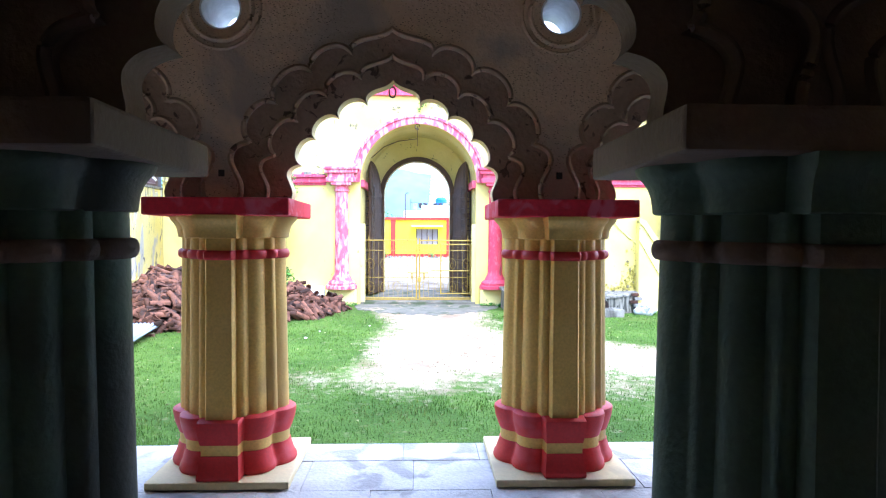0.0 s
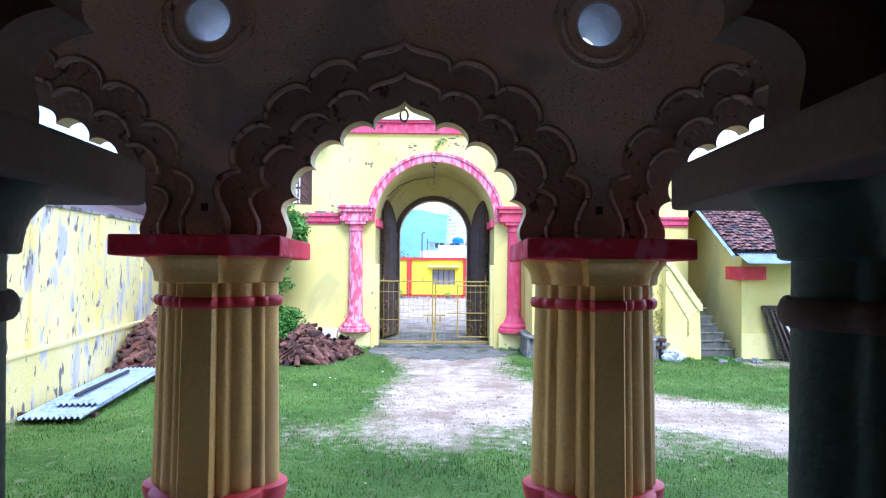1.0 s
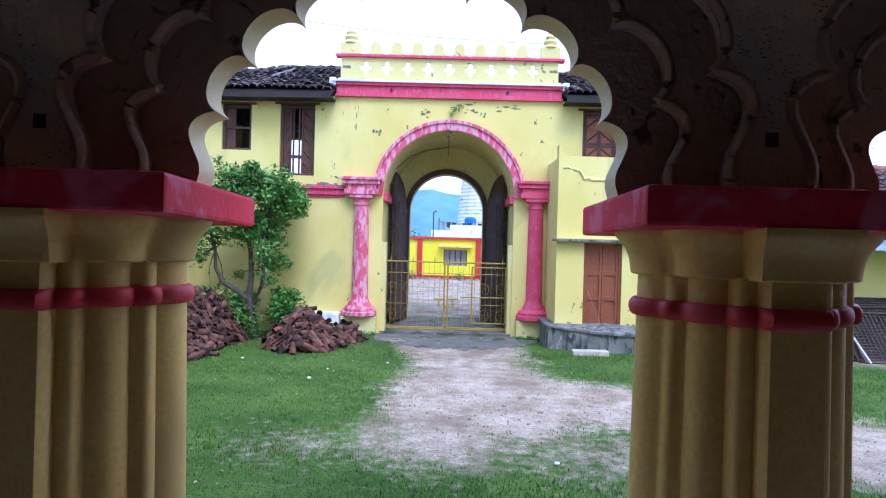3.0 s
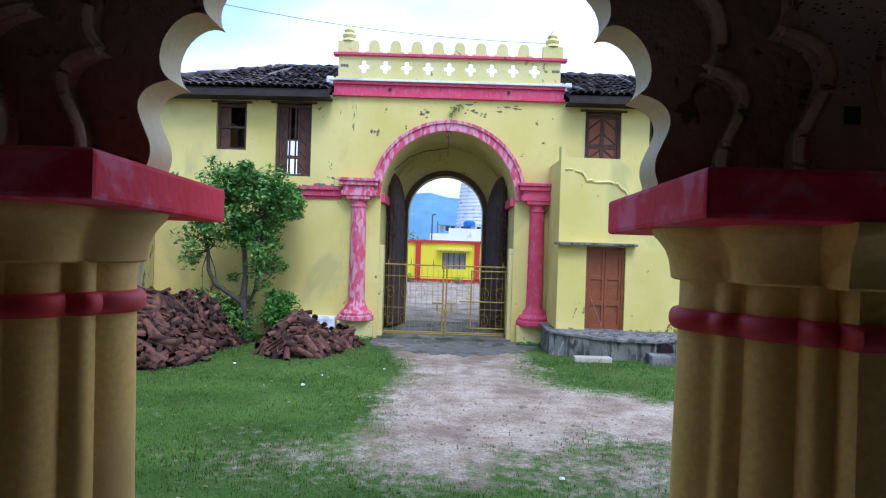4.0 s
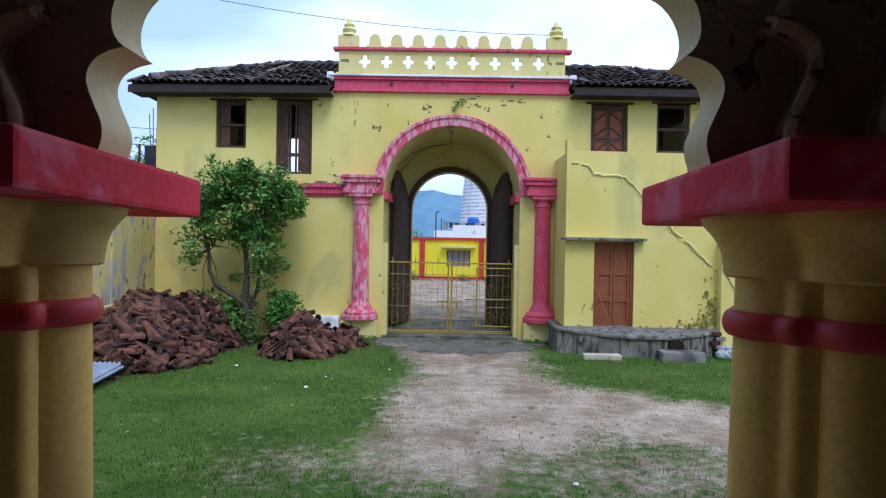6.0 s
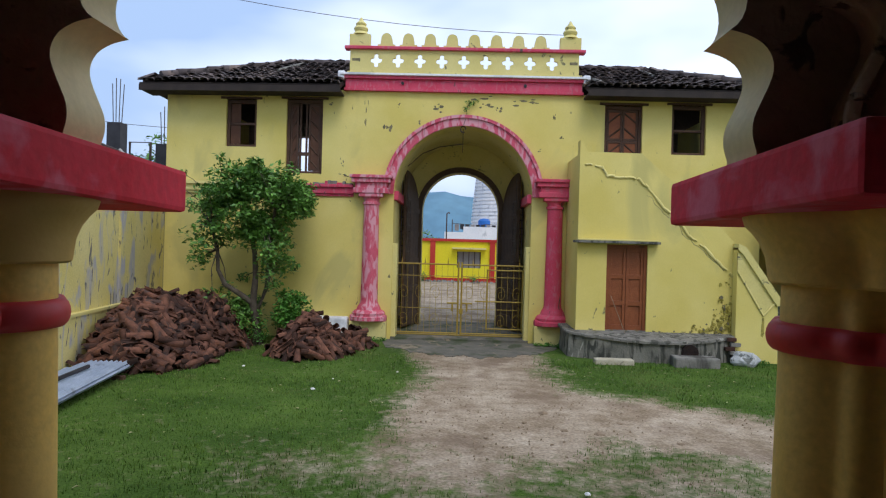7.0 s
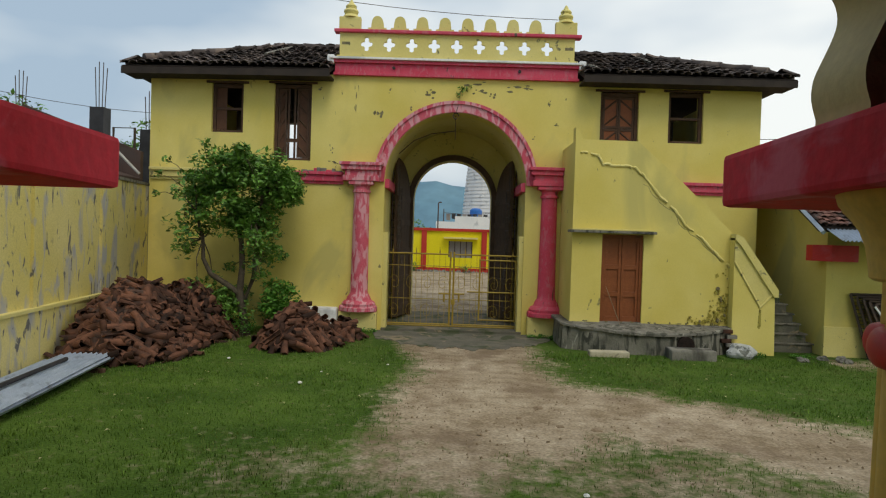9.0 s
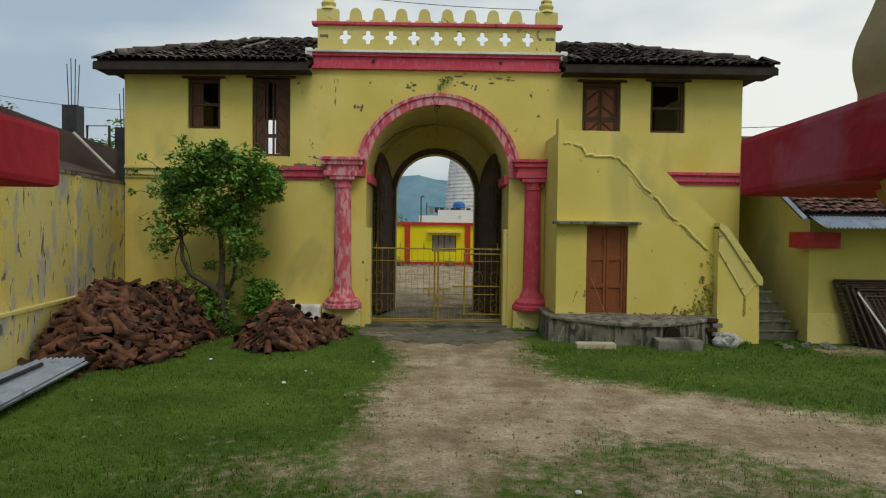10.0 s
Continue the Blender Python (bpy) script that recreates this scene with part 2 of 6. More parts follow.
def ground_material():
    """Lawn soil and trodden earth: how bare the ground is comes from the attribute 'bare' of the ground's own shape."""
    m = bpy.data.materials.new("lawn_and_trodden_earth")
    m.use_nodes = True
    n, l = m.node_tree.nodes, m.node_tree.links
    out = n["Principled BSDF"]
    geo = n.new("ShaderNodeNewGeometry")

    def tex(s, d=6):
        t = n.new("ShaderNodeTexNoise")
        t.inputs["Scale"].default_value, t.inputs["Detail"].default_value = s, d
        l.new(geo.outputs["Position"], t.inputs["Vector"])
        return t.outputs["Fac"]

    def two(src, lo, hi, a, b):
        r = n.new("ShaderNodeValToRGB")
        r.color_ramp.elements[0].position, r.color_ramp.elements[0].color = lo, (*a, 1)
        r.color_ramp.elements[1].position, r.color_ramp.elements[1].color = hi, (*b, 1)
        l.new(src, r.inputs[0])
        return r.outputs[0]

    def mix(f, a, b, kind="MIX"):
        x = n.new("ShaderNodeMixRGB")
        x.blend_type = kind
        for k, v in ((0, f), (1, a), (2, b)):
            if isinstance(v, float):
                x.inputs[k].default_value = v
            else:
                l.new(v, x.inputs[k])
        return x.outputs[0]

    earth = mix(1.0, two(tex(1.1), 0.35, 0.65, (0.3, 0.235, 0.16), (0.47, 0.395, 0.295)), two(tex(28, 8), 0.3, 0.7, (0.62, 0.6, 0.58), (1.15, 1.15, 1.15)), "MULTIPLY")
    earth = mix(1.0, earth, two(tex(4.5, 9), 0.36, 0.62, (0.78, 0.75, 0.7), (1.08, 1.08, 1.08)), "MULTIPLY")
    damp = n.new("ShaderNodeMapRange")
    damp.inputs[1].default_value, damp.inputs[2].default_value, damp.inputs[4].default_value = 0.54, 0.64, 0.55
    l.new(tex(0.9, 7), damp.inputs[0])
    dark = n.new("ShaderNodeRGB")
    dark.outputs[0].default_value = (0.15, 0.1, 0.065, 1)
    earth = mix(damp.outputs[0], earth, dark.outputs[0])
    green = mix(1.0, two(tex(0.7), 0.35, 0.65, (0.044, 0.092, 0.011), (0.088, 0.152, 0.024)), two(tex(40, 8), 0.3, 0.7, (0.55, 0.55, 0.55), (1.25, 1.25, 1.2)), "MULTIPLY")
    at = n.new("ShaderNodeAttribute")
    at.attribute_name = "bare"
    add = n.new("ShaderNodeMath")
    add.operation = "ADD"
    l.new(at.outputs["Fac"], add.inputs[0])
    fine = n.new("ShaderNodeMapRange")
    fine.inputs[3].default_value, fine.inputs[4].default_value = -0.3, 0.3
    fine.inputs[1].default_value, fine.inputs[2].default_value = 0.3, 0.7
    l.new(tex(7, 8), fine.inputs[0])
    l.new(fine.outputs[0], add.inputs[1])
    edge = n.new("ShaderNodeMapRange")
    edge.inputs[1].default_value, edge.inputs[2].default_value = 0.15, 0.75
    l.new(add.outputs[0], edge.inputs[0])
    l.new(mix(edge.outputs[0], green, earth), out.inputs["Base Color"])
    out.inputs["Roughness"].default_value, out.inputs["Specular IOR Level"].default_value = 0.95, 0.15
    bp = n.new("ShaderNodeBump")
    bp.inputs["Strength"].default_value, bp.inputs["Distance"].default_value = 0.6, 0.03
    l.new(tex(18, 9), bp.inputs["Height"])
    l.new(bp.outputs[0], out.inputs["Normal"])
    return m


GROUND = ground_material()


# ---- building helpers ----
def part(name, bm, material, parent=None, label="", smooth=0.0):
    """One mesh object from a bmesh, its origin at its middle, under a thing or a part."""
    bmesh.ops.recalc_face_normals(bm, faces=bm.faces)
    cos = [v.co for v in bm.verts]
    mid = Vector([(min(c[k] for c in cos) + max(c[k] for c in cos)) / 2 for k in range(3)])
    bmesh.ops.translate(bm, verts=bm.verts, vec=-mid)
    if smooth:
        for f in bm.faces:
            f.smooth = True
        for e in bm.edges:
            e.smooth = len(e.link_faces) == 2 and e.calc_face_angle(0) < radians(smooth)
    me = bpy.data.meshes.new(name)
    bm.to_mesh(me)
    bm.free()
    me.materials.append(material)
    ob = new(name, me)
    ob.location = mid
    if parent:
        at = where[parent.name] if parent.name in where else Vector()
        ob.parent = parent
        ob.location = mid - at
        where[ob.name] = mid
    if label:
        ob["label"] = label
    return ob


where = {}


def thing(name, at, label, category, group="", kind=""):
    ob = new(name)
    ob.location = at
    ob.empty_display_size = 0.2
    where[ob.name] = Vector(at)
    return tagged(ob, label, category, group, kind)


def solo(name, bm, material, label, category="", group="", kind="", smooth=0.0):
    ob = part(name, bm, material, None, "", smooth)
    return tagged(ob, label, category, group, kind)


def box(bm, x0, x1, y0, y1, z0, z1, bevel=0.0, m=None):
    vs = bmesh.ops.create_cube(bm, size=1)["verts"]
    for v in vs:
        v.co = Vector((x0 + (v.co.x + 0.5) * (x1 - x0), y0 + (v.co.y + 0.5) * (y1 - y0), z0 + (v.co.z + 0.5) * (z1 - z0)))
    if bevel:
        es = list({e for v in vs for e in v.link_edges})
        vs = list({v for f in bmesh.ops.bevel(bm, geom=es, offset=bevel, segments=2, affect="EDGES", profile=0.6)["faces"] for v in f.verts} | {v for v in vs if v.is_valid})
    if m:
        bmesh.ops.transform(bm, matrix=m, verts=[v for v in vs if v.is_valid])
    return bm


def boxes(*rows, bevel=0.0):
    bm = bmesh.new()
    for r in rows:
        box(bm, *r, bevel=bevel)
    return bm


def prism(bm, pts, y0, y1):
    """A polygon in x and z, drawn out along y."""
    a = [bm.verts.new((x, y0, z)) for x, z in pts]
    b = [bm.verts.new((x, y1, z)) for x, z in pts]
    bm.faces.new(a)
    bm.faces.new(b[::-1])
    for i in range(len(pts)):
        j = (i + 1) % len(pts)
        bm.faces.new((a[j], a[i], b[i], b[j]))
    return bm


def prism_z(bm, pts, z0, z1):
    a = [bm.verts.new((x, y, z0)) for x, y in pts]
    b = [bm.verts.new((x, y, z1)) for x, y in pts]
    bm.faces.new(a[::-1])
    bm.faces.new(b)
    for i in range(len(pts)):
        j = (i + 1) % len(pts)
        bm.faces.new((a[i], a[j], b[j], b[i]))
    return bm


def loft(bm, rings, cap=True):
    """Rings of equal length, joined one to the next."""
    rows = [[bm.verts.new(p) for p in ring] for ring in rings]
    n = len(rows[0])
    for r, s in zip(rows, rows[1:]):
        for i in range(n):
            bm.faces.new((r[i], r[(i + 1) % n], s[(i + 1) % n], s[i]))
    if cap:
        bm.faces.new(rows[0][::-1])
        bm.faces.new(rows[-1])
    return bm


def tube(bm, pts, radius, sides=6, ends=None):
    """A round bar along points; ends: the radius at the far end."""
    pts = [Vector(p) for p in pts]
    rings = []
    for i, p in enumerate(pts):
        d = (pts[min(i + 1, len(pts) - 1)] - pts[max(i - 1, 0)]).normalized()
        u = d.cross(Vector((0, 0, 1)) if abs(d.z) < 0.95 else Vector((1, 0, 0))).normalized()
        w = d.cross(u)
        r = radius if ends is None else radius + (ends - radius) * i / (len(pts) - 1)
        rings.append([p + r * (u * math.cos(a) + w * math.sin(a)) for a in (2 * math.pi * k / sides for k in range(sides))])
    return loft(bm, rings)


def pierced(x0, x1, z0, z1, y0, y1, holes):
    """A wall in x and z with rectangular openings through it."""
    xs = sorted({x0, x1, *(h[k] for h in holes for k in (0, 1))})
    zs = sorted({z0, z1, *(h[k] for h in holes for k in (2, 3))})
    bm = bmesh.new()
    grid = {(x, z): bm.verts.new((x, y0, z)) for x in xs for z in zs}
    for xa, xb in zip(xs, xs[1:]):
        for za, zb in zip(zs, zs[1:]):
            xm, zm = (xa + xb) / 2, (za + zb) / 2
            if not any(h[0] < xm < h[1] and h[2] < zm < h[3] for h in holes):
                bm.faces.new((grid[xa, za], grid[xb, za], grid[xb, zb], grid[xa, zb]))
    made = bmesh.ops.extrude_face_region(bm, geom=list(bm.faces))
    bmesh.ops.translate(bm, verts=[g for g in made["geom"] if isinstance(g, bmesh.types.BMVert)], vec=(0, y1 - y0, 0))
    bmesh.ops.delete(bm, geom=[v for v in bm.verts if not v.link_faces], context="VERTS")
    return bm


def arc(cx, cz, r, a0, a1, n):
    return [(cx + r * math.cos(radians(a0 + (a1 - a0) * i / n)), cz + r * math.sin(radians(a0 + (a1 - a0) * i / n))) for i in range(n + 1)]


# ---- the hall: floor, two rows of clustered pillars, cusped arches ----
FLOOR = 0.66
BAY = 2.045
XC = -0.05
ROW_OUT, ROW_IN = 4.45, 2.1
IN_XC, IN_BAY = 0.04, 2.12


def reach(a, shapes):
    """How far from the axis a ray at the angle a leaves the union of circles (x, y, r) and boxes (half x, half y)."""
    dx, dy = math.cos(a), math.sin(a)
    best = 0.0
    for s in shapes:
        if len(s) == 3:
            b = dx * s[0] + dy * s[1]
            d = b * b - (s[0] ** 2 + s[1] ** 2 - s[2] ** 2)
            if d >= 0:
                best = max(best, b + math.sqrt(d))
        else:
            best = max(best, min(s[0] / max(abs(dx), 1e-6), s[1] / max(abs(dy), 1e-6)))
    return best


def lobes(kind):
    """The plan of the clustered shaft: four flat faces, round shafts on the diagonals, thin rolls between."""
    shapes = [(0, 0, 0.25)]
    if kind == "shaft":
        shapes += [(0.085, 0.335), (0.228, 0, 0.105), (-0.228, 0, 0.105)]
        for k in range(4):
            for turn, dist, r in ((45, 0.198, 0.09), (23, 0.262, 0.036), (67, 0.27, 0.036)):
                a = radians(turn + 90 * k)
                shapes.append((dist * math.cos(a), dist * math.sin(a), r))
    else:
        shapes += [(0.11, 0.335), (0.2, 0, 0.135), (-0.2, 0, 0.135)]
        for k in range(4):
            a = radians(45 + 90 * k)
            shapes.append((0.192 * math.cos(a), 0.192 * math.sin(a), 0.116))
    n = 144
    return [(math.cos(2 * math.pi * i / n), math.sin(2 * math.pi * i / n), reach(2 * math.pi * i / n, shapes)) for i in range(n)]


SHAFT, BASE = lobes("shaft"), lobes("base")


def turned(plan, rows, cx, cy):
    """The plan drawn up through rows of height and size."""
    bm = bmesh.new()
    loft(bm, [[Vector((cx + c * r * k, cy + s * r * k, z)) for c, s, r in plan] for z, k in rows])
    return bm


def pillar(cx, cy, lift, body, band, slab, label):
    p = thing("pillar", (cx, cy, FLOOR), label, "pillar", "clustered pillars of the hall")
    f = FLOOR
    part("plinth", boxes((cx - 0.415, cx + 0.415, cy - 0.4, cy + 0.4, f, f + 0.045), bevel=0.008), CREAM_WALL if lift == 0 else body, p)
    part("base_bell", turned(BASE, [(f + 0.045, 1.14), (f + 0.06, 1.16), (f + 0.08, 1.15), (f + 0.11, 1.1), (f + 0.14, 1.07), (f + 0.165, 1.045), (f + 0.18, 1.04)], cx, cy), band, p, "red bell-shaped base moulding", 40)
    part("base_neck", turned(BASE, [(f + 0.18, 1.02), (f + 0.23, 1.02), (f + 0.25, 1.03)], cx, cy), body, p, "", 40)
    part("base_bowl", turned(BASE, [(f + 0.245, 1.04), (f + 0.27, 1.07), (f + 0.32, 1.12), (f + 0.37, 1.145), (f + 0.385, 1.14), (f + 0.395, 1.09)], cx, cy), band, p, "red bowl-shaped base moulding", 40)
    top = 2.245 + lift
    part("shaft", turned(SHAFT, [(f + 0.38, 1.02), (f + 0.7, 1.0), (2.02 + lift, 0.965), (top - 0.12, 0.96)], cx, cy), body, p, "", 35)
    part("neck_ring", turned(SHAFT, [(2.022 + lift + 0.028 * math.sin(a), 0.985 + 0.055 * math.cos(a)) for a in (radians(-90 + 22.5 * i) for i in range(9))], cx, cy), band, p, "red roll moulding", 50)
    part("capital", turned(BASE, [(top - 0.125, 1.0), (top - 0.12, 1.02), (top - 0.105, 1.025), (top - 0.075, 1.04), (top - 0.05, 1.07), (top - 0.03, 1.115), (top - 0.015, 1.16), (top + 0.0, 1.175), (top + 0.013, 1.175)], cx, cy), body, p, "", 40)
    slab_bm = boxes((cx - 0.42, cx + 0.42, cy - 0.385, cy + 0.385, top + 0.012, top + 0.116), bevel=0.012)
    for v in slab_bm.verts:
        v.co.z += 0.0015 * math.sin(v.co.x * 31) - 0.02 * (v.co.y - cy + 0.385)
    part("abacus", slab_bm, slab, p, "flat square slab")
    return p


for k in (0, 1):
    pillar(XC + (k - 0.5) * BAY, ROW_OUT, 0.0, CREAM, RED, ABACUS, "cream clustered pillar with red bands on a square plinth")
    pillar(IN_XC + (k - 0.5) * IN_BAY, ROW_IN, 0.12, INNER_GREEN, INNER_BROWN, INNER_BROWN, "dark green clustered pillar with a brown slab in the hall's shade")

# cusps of the three stepped edges, from the springing to the apex: half width, height
CUSPS = {"soffit": ((0.635, 0.0), (0.582, 0.218), (0.492, 0.38), (0.342, 0.512), (0.166, 0.602), (0.0, 0.75)),
         "moulding": ((0.775, 0.0), (0.723, 0.267), (0.588, 0.479), (0.405, 0.635), (0.193, 0.741), (0.0, 0.888)),
         "face": ((0.92, 0.0), (0.855, 0.34), (0.7, 0.572), (0.486, 0.763), (0.245, 0.874), (0.0, 1.025))}


def cusped(edge, wide=1.0, foot_out=0.0):
    """One side of the arch, from the springing up: a flared foot, round lobes between cusps, the last one an ogee."""
    cusps = [(x * wide, z) for x, z in CUSPS[edge]]
    cusps[0] = (cusps[0][0] + foot_out, 0.0)
    pts = []
    for i, ((xa, za), (xb, zb)) in enumerate(zip(cusps, cusps[1:])):
        nx, nz = zb - za, xa - xb
        if i == 0:
            k = zb / 0.218
            foot = ((0.0, 0.0), (-0.008, 0.03), (-0.006, 0.06), (0.006, 0.09), (0.018, 0.118), (0.026, 0.145), (0.023, 0.17), (0.009, 0.192), (-0.015, 0.207), (-0.036, 0.214))
            foot += ((-0.053, 0.218),)
            for j in range(len(foot) - 1):
                p, q, r, w = (foot[max(0, min(len(foot) - 1, j + o))] for o in (-1, 0, 1, 2))
                for t in (0.0, 0.34, 0.67):
                    dx, dz = (0.5 * (2 * q[c] + (r[c] - p[c]) * t + (2 * p[c] - 5 * q[c] + 4 * r[c] - w[c]) * t * t + (3 * q[c] - p[c] - 3 * r[c] + w[c]) * t ** 3) for c in (0, 1))
                    pts.append((xa + dx * k + (xb - xa + 0.053 * k) * (dz / 0.218) ** 2, za + dz * k))
            continue
        for j in range(14):
            t = j / 14
            if i < 4:
                a = math.pi * t
                along, bulge = (1 - math.cos(a)) / 2, 0.36 * math.sin(a)
                pts.append((xa + (xb - xa) * along + nx * bulge, za + (zb - za) * along + nz * bulge))
            else:
                ctrl = ((xa, za), (xa * 1.12, za + (zb - za) * 0.75), (xa * 0.25, za + (zb - za) * 0.5), (xb, zb))
                w = ((1 - t) ** 3, 3 * t * (1 - t) ** 2, 3 * t * t * (1 - t), t ** 3)
                pts.append((sum(a * c[0] for a, c in zip(w, ctrl)), sum(a * c[1] for a, c in zip(w, ctrl))))
    return pts + [cusps[-1]]


HOLE = 0.126


def arch_panel(bm, xc, half_l, half_r, spring, crown, eye_z, edge, y0, y1, wide=1.0, foot_out=0.0, eye_r=HOLE, round_l=True, round_r=True):
    side = cusped(edge, wide, foot_out)
    low = spring - 0.03
    pts = [(xc - side[0][0], low)] + [(xc - x, spring + z) for x, z in side[:-1]] + [(xc + x, spring + z) for x, z in side[::-1]] + [(xc + side[0][0], low)]
    right, left = xc + half_r, xc - half_l
    pts += [(right, low)]
    if round_r:
        pts += [(right - eye_r * math.sin(a), eye_z - eye_r * math.cos(a)) for a in (math.pi * i / 12 for i in range(13))]
    pts += [(right, crown), (left, crown)]
    if round_l:
        pts += [(left + eye_r * math.sin(a), eye_z + eye_r * math.cos(a)) for a in (math.pi * i / 12 for i in range(13))]
    pts += [(left, low)]
    prism(bm, pts, y0, y1)


CROWN = 4.3


def arcade(cy, lift, xc, bay, wide, inner, label):
    """An arcade of three bays: bare wall face, two stepped mouldings, and the cusped soffit behind them."""
    spring = 2.36 + lift
    y0 = cy - 0.19
    wall = thing("wall_arcade", (xc, cy, spring), label, "wall", "", "structure")
    for k in (-1, 0, 1):
        x = xc + k * bay
        ends = dict(round_l=k > -1 and not inner, round_r=k < 1 and not inner, wide=wide, foot_out=0.06 if inner else 0.0)
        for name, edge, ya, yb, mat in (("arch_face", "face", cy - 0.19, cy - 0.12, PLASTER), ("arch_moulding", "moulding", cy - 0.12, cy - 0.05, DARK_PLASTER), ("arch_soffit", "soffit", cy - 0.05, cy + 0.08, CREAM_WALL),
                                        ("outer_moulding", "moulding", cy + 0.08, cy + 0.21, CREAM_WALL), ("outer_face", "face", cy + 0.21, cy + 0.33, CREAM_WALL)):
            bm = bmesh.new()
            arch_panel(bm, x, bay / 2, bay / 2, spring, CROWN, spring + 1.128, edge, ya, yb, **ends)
            # inner arcade: the hall's shade is put into its dark brown colour
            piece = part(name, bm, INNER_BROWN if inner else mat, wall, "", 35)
            # soffit faces turned to the hall: unlit side put in as darker plaster
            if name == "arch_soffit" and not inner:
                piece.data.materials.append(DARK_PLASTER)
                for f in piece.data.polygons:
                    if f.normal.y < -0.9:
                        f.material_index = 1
        # rolls along the edges of the face and of the moulding
        for edge, y in (("face", y0), ("moulding", y0 + 0.07)):
            side = cusped(edge, wide, 0.06 if inner else 0.0)
            line = [(x - a, y, spring + z) for a, z in side[:-1]] + [(x + a, y, spring + z) for a, z in side[::-1]]
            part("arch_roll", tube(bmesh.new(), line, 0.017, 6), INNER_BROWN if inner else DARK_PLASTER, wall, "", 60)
    for k in () if inner else (-0.5, 0.5):
        x = xc + k * bay
        for r, w in ((0.19, 0.018), (0.24, 0.012)):
            ring = [(x + r * math.cos(a), y0 - 0.002, spring + 1.128 + r * math.sin(a)) for a in (2 * math.pi * i / 32 for i in range(33))]
            part("eye_moulding", tube(bmesh.new(), ring, w, 6), PLASTER, wall, "round moulding about the eye window", 60)
        # added lining shell: sky light in the eye is put into its white
        lining = []
        for r in (HOLE, HOLE - 0.012):
            for y in (y0 + 0.004, y0 + 0.516):
                lining.append([Vector((x + r * math.cos(a), y, spring + 1.128 + r * math.sin(a))) for a in (2 * math.pi * i / 32 for i in range(32))])
        part("eye_lining", loft(bmesh.new(), [lining[0], lining[1], lining[3], lining[2], lining[0]], False), WHITE, wall, "lining of the eye window, white for the sky light on it", 60)
        # solid black block stands for the shade inside a peg hole
        part("peg_hole", boxes((x - 0.018, x + 0.018, y0 - 0.003, y0 + 0.02, spring + 0.13, spring + 0.17)), BLACK, wall, "black block for the dark of a small square hole")
    return wall


arcade(ROW_OUT, 0.0, XC - 0.019, BAY, 1.0, False, "cusped lime-plaster arcade wall with round eye windows")
arcade(ROW_IN, 0.1, IN_XC, IN_BAY, 1.05, True, "cusped inner arcade wall coloured dark for the hall's shade")
hook = thing("iron_ring", (XC - 0.03, 4.55, 3.1), "small black iron ring hanging from the arch point", "ring")
ring = [(XC - 0.03 + 0.022 * math.cos(a), 4.55, 3.062 + 0.034 * math.sin(a)) for a in (2 * math.pi * i / 16 for i in range(17))]
part("loop", tube(bmesh.new(), ring, 0.006, 6), IRON, hook)
part("stem", tube(bmesh.new(), [(XC - 0.03, 4.55, 3.093), (XC - 0.03, 4.55, 3.14)], 0.006, 6), IRON, hook)

HALL_X0, HALL_X1, HALL_Y0 = -3.3, 3.2, -1.6
solo("wall_hall_west", boxes((HALL_X0 - 0.3, HALL_X0, HALL_Y0, 4.8, 0, CROWN)), PLASTER, "plain dark plaster hall wall", "wall", "", "structure")
solo("wall_hall_east", boxes((HALL_X1, HALL_X1 + 0.3, HALL_Y0, 4.8, 0, CROWN)), PLASTER, "plain dark plaster hall wall", "wall", "", "structure")
solo("wall_hall_back", boxes((HALL_X0 - 0.3, HALL_X1 + 0.3, HALL_Y0 - 0.3, HALL_Y0, 0, CROWN)), PLASTER, "plain dark plaster hall wall", "wall", "", "structure")
solo("ceiling", boxes((HALL_X0 - 0.3, HALL_X1 + 0.3, HALL_Y0 - 0.3, 4.8, CROWN, CROWN + 0.3)), PLASTER, "flat dark plaster ceiling", "ceiling", "", "structure")
# unseen upper wall and wings, added to block sky light off the near lawn
solo("wall_hall_upper", boxes((HALL_X0 - 1.85, HALL_X1 + 5.5, 4.05, 4.8, CROWN + 0.3, 6.6)), CREAM_WALL, "unseen cream wall added over the hall front to block sky light", "wall", "", "structure")
solo("wall_hall_wing_west", boxes((HALL_X0 - 1.85, HALL_X0 - 0.3, 4.05, 4.8, -0.1, CROWN + 0.3)), CREAM_WALL, "unseen cream wall added beside the hall to block sky light", "wall", "", "structure")
solo("wall_hall_wing_east", boxes((HALL_X1 + 0.3, HALL_X1 + 5.5, 4.05, 4.8, -0.1, CROWN + 0.3)), CREAM_WALL, "unseen cream wall added beside the hall to block sky light", "wall", "", "structure")
hall_floor = solo("floor", boxes((HALL_X0 - 0.3, HALL_X1 + 0.3, HALL_Y0 - 0.3, 4.85, -0.1, FLOOR - 0.02)), JOINT, "worn grey stone paving of the raised hall floor", "floor", "", "structure")
where[hall_floor.name] = Vector(hall_floor.location)


# ---- the gatehouse ----
W = 18.05
GX = 0.075
house = thing("gatehouse", (GX, W, 0), "two-storey yellow gatehouse with a crimson-trimmed archway and tiled roofs", "gatehouse")


def gate_wall(half, spring, x0, x1, z1, y0, y1, xc=GX, n=28):
    bm = bmesh.new()
    pts = [(xc - half, 0.0)] + arc(xc, spring, half, 180, 0, n) + [(xc + half, 0.0), (x1, 0.0), (x1, z1), (x0, z1), (x0, 0.0)]
    return prism(bm, pts, y0, y1)


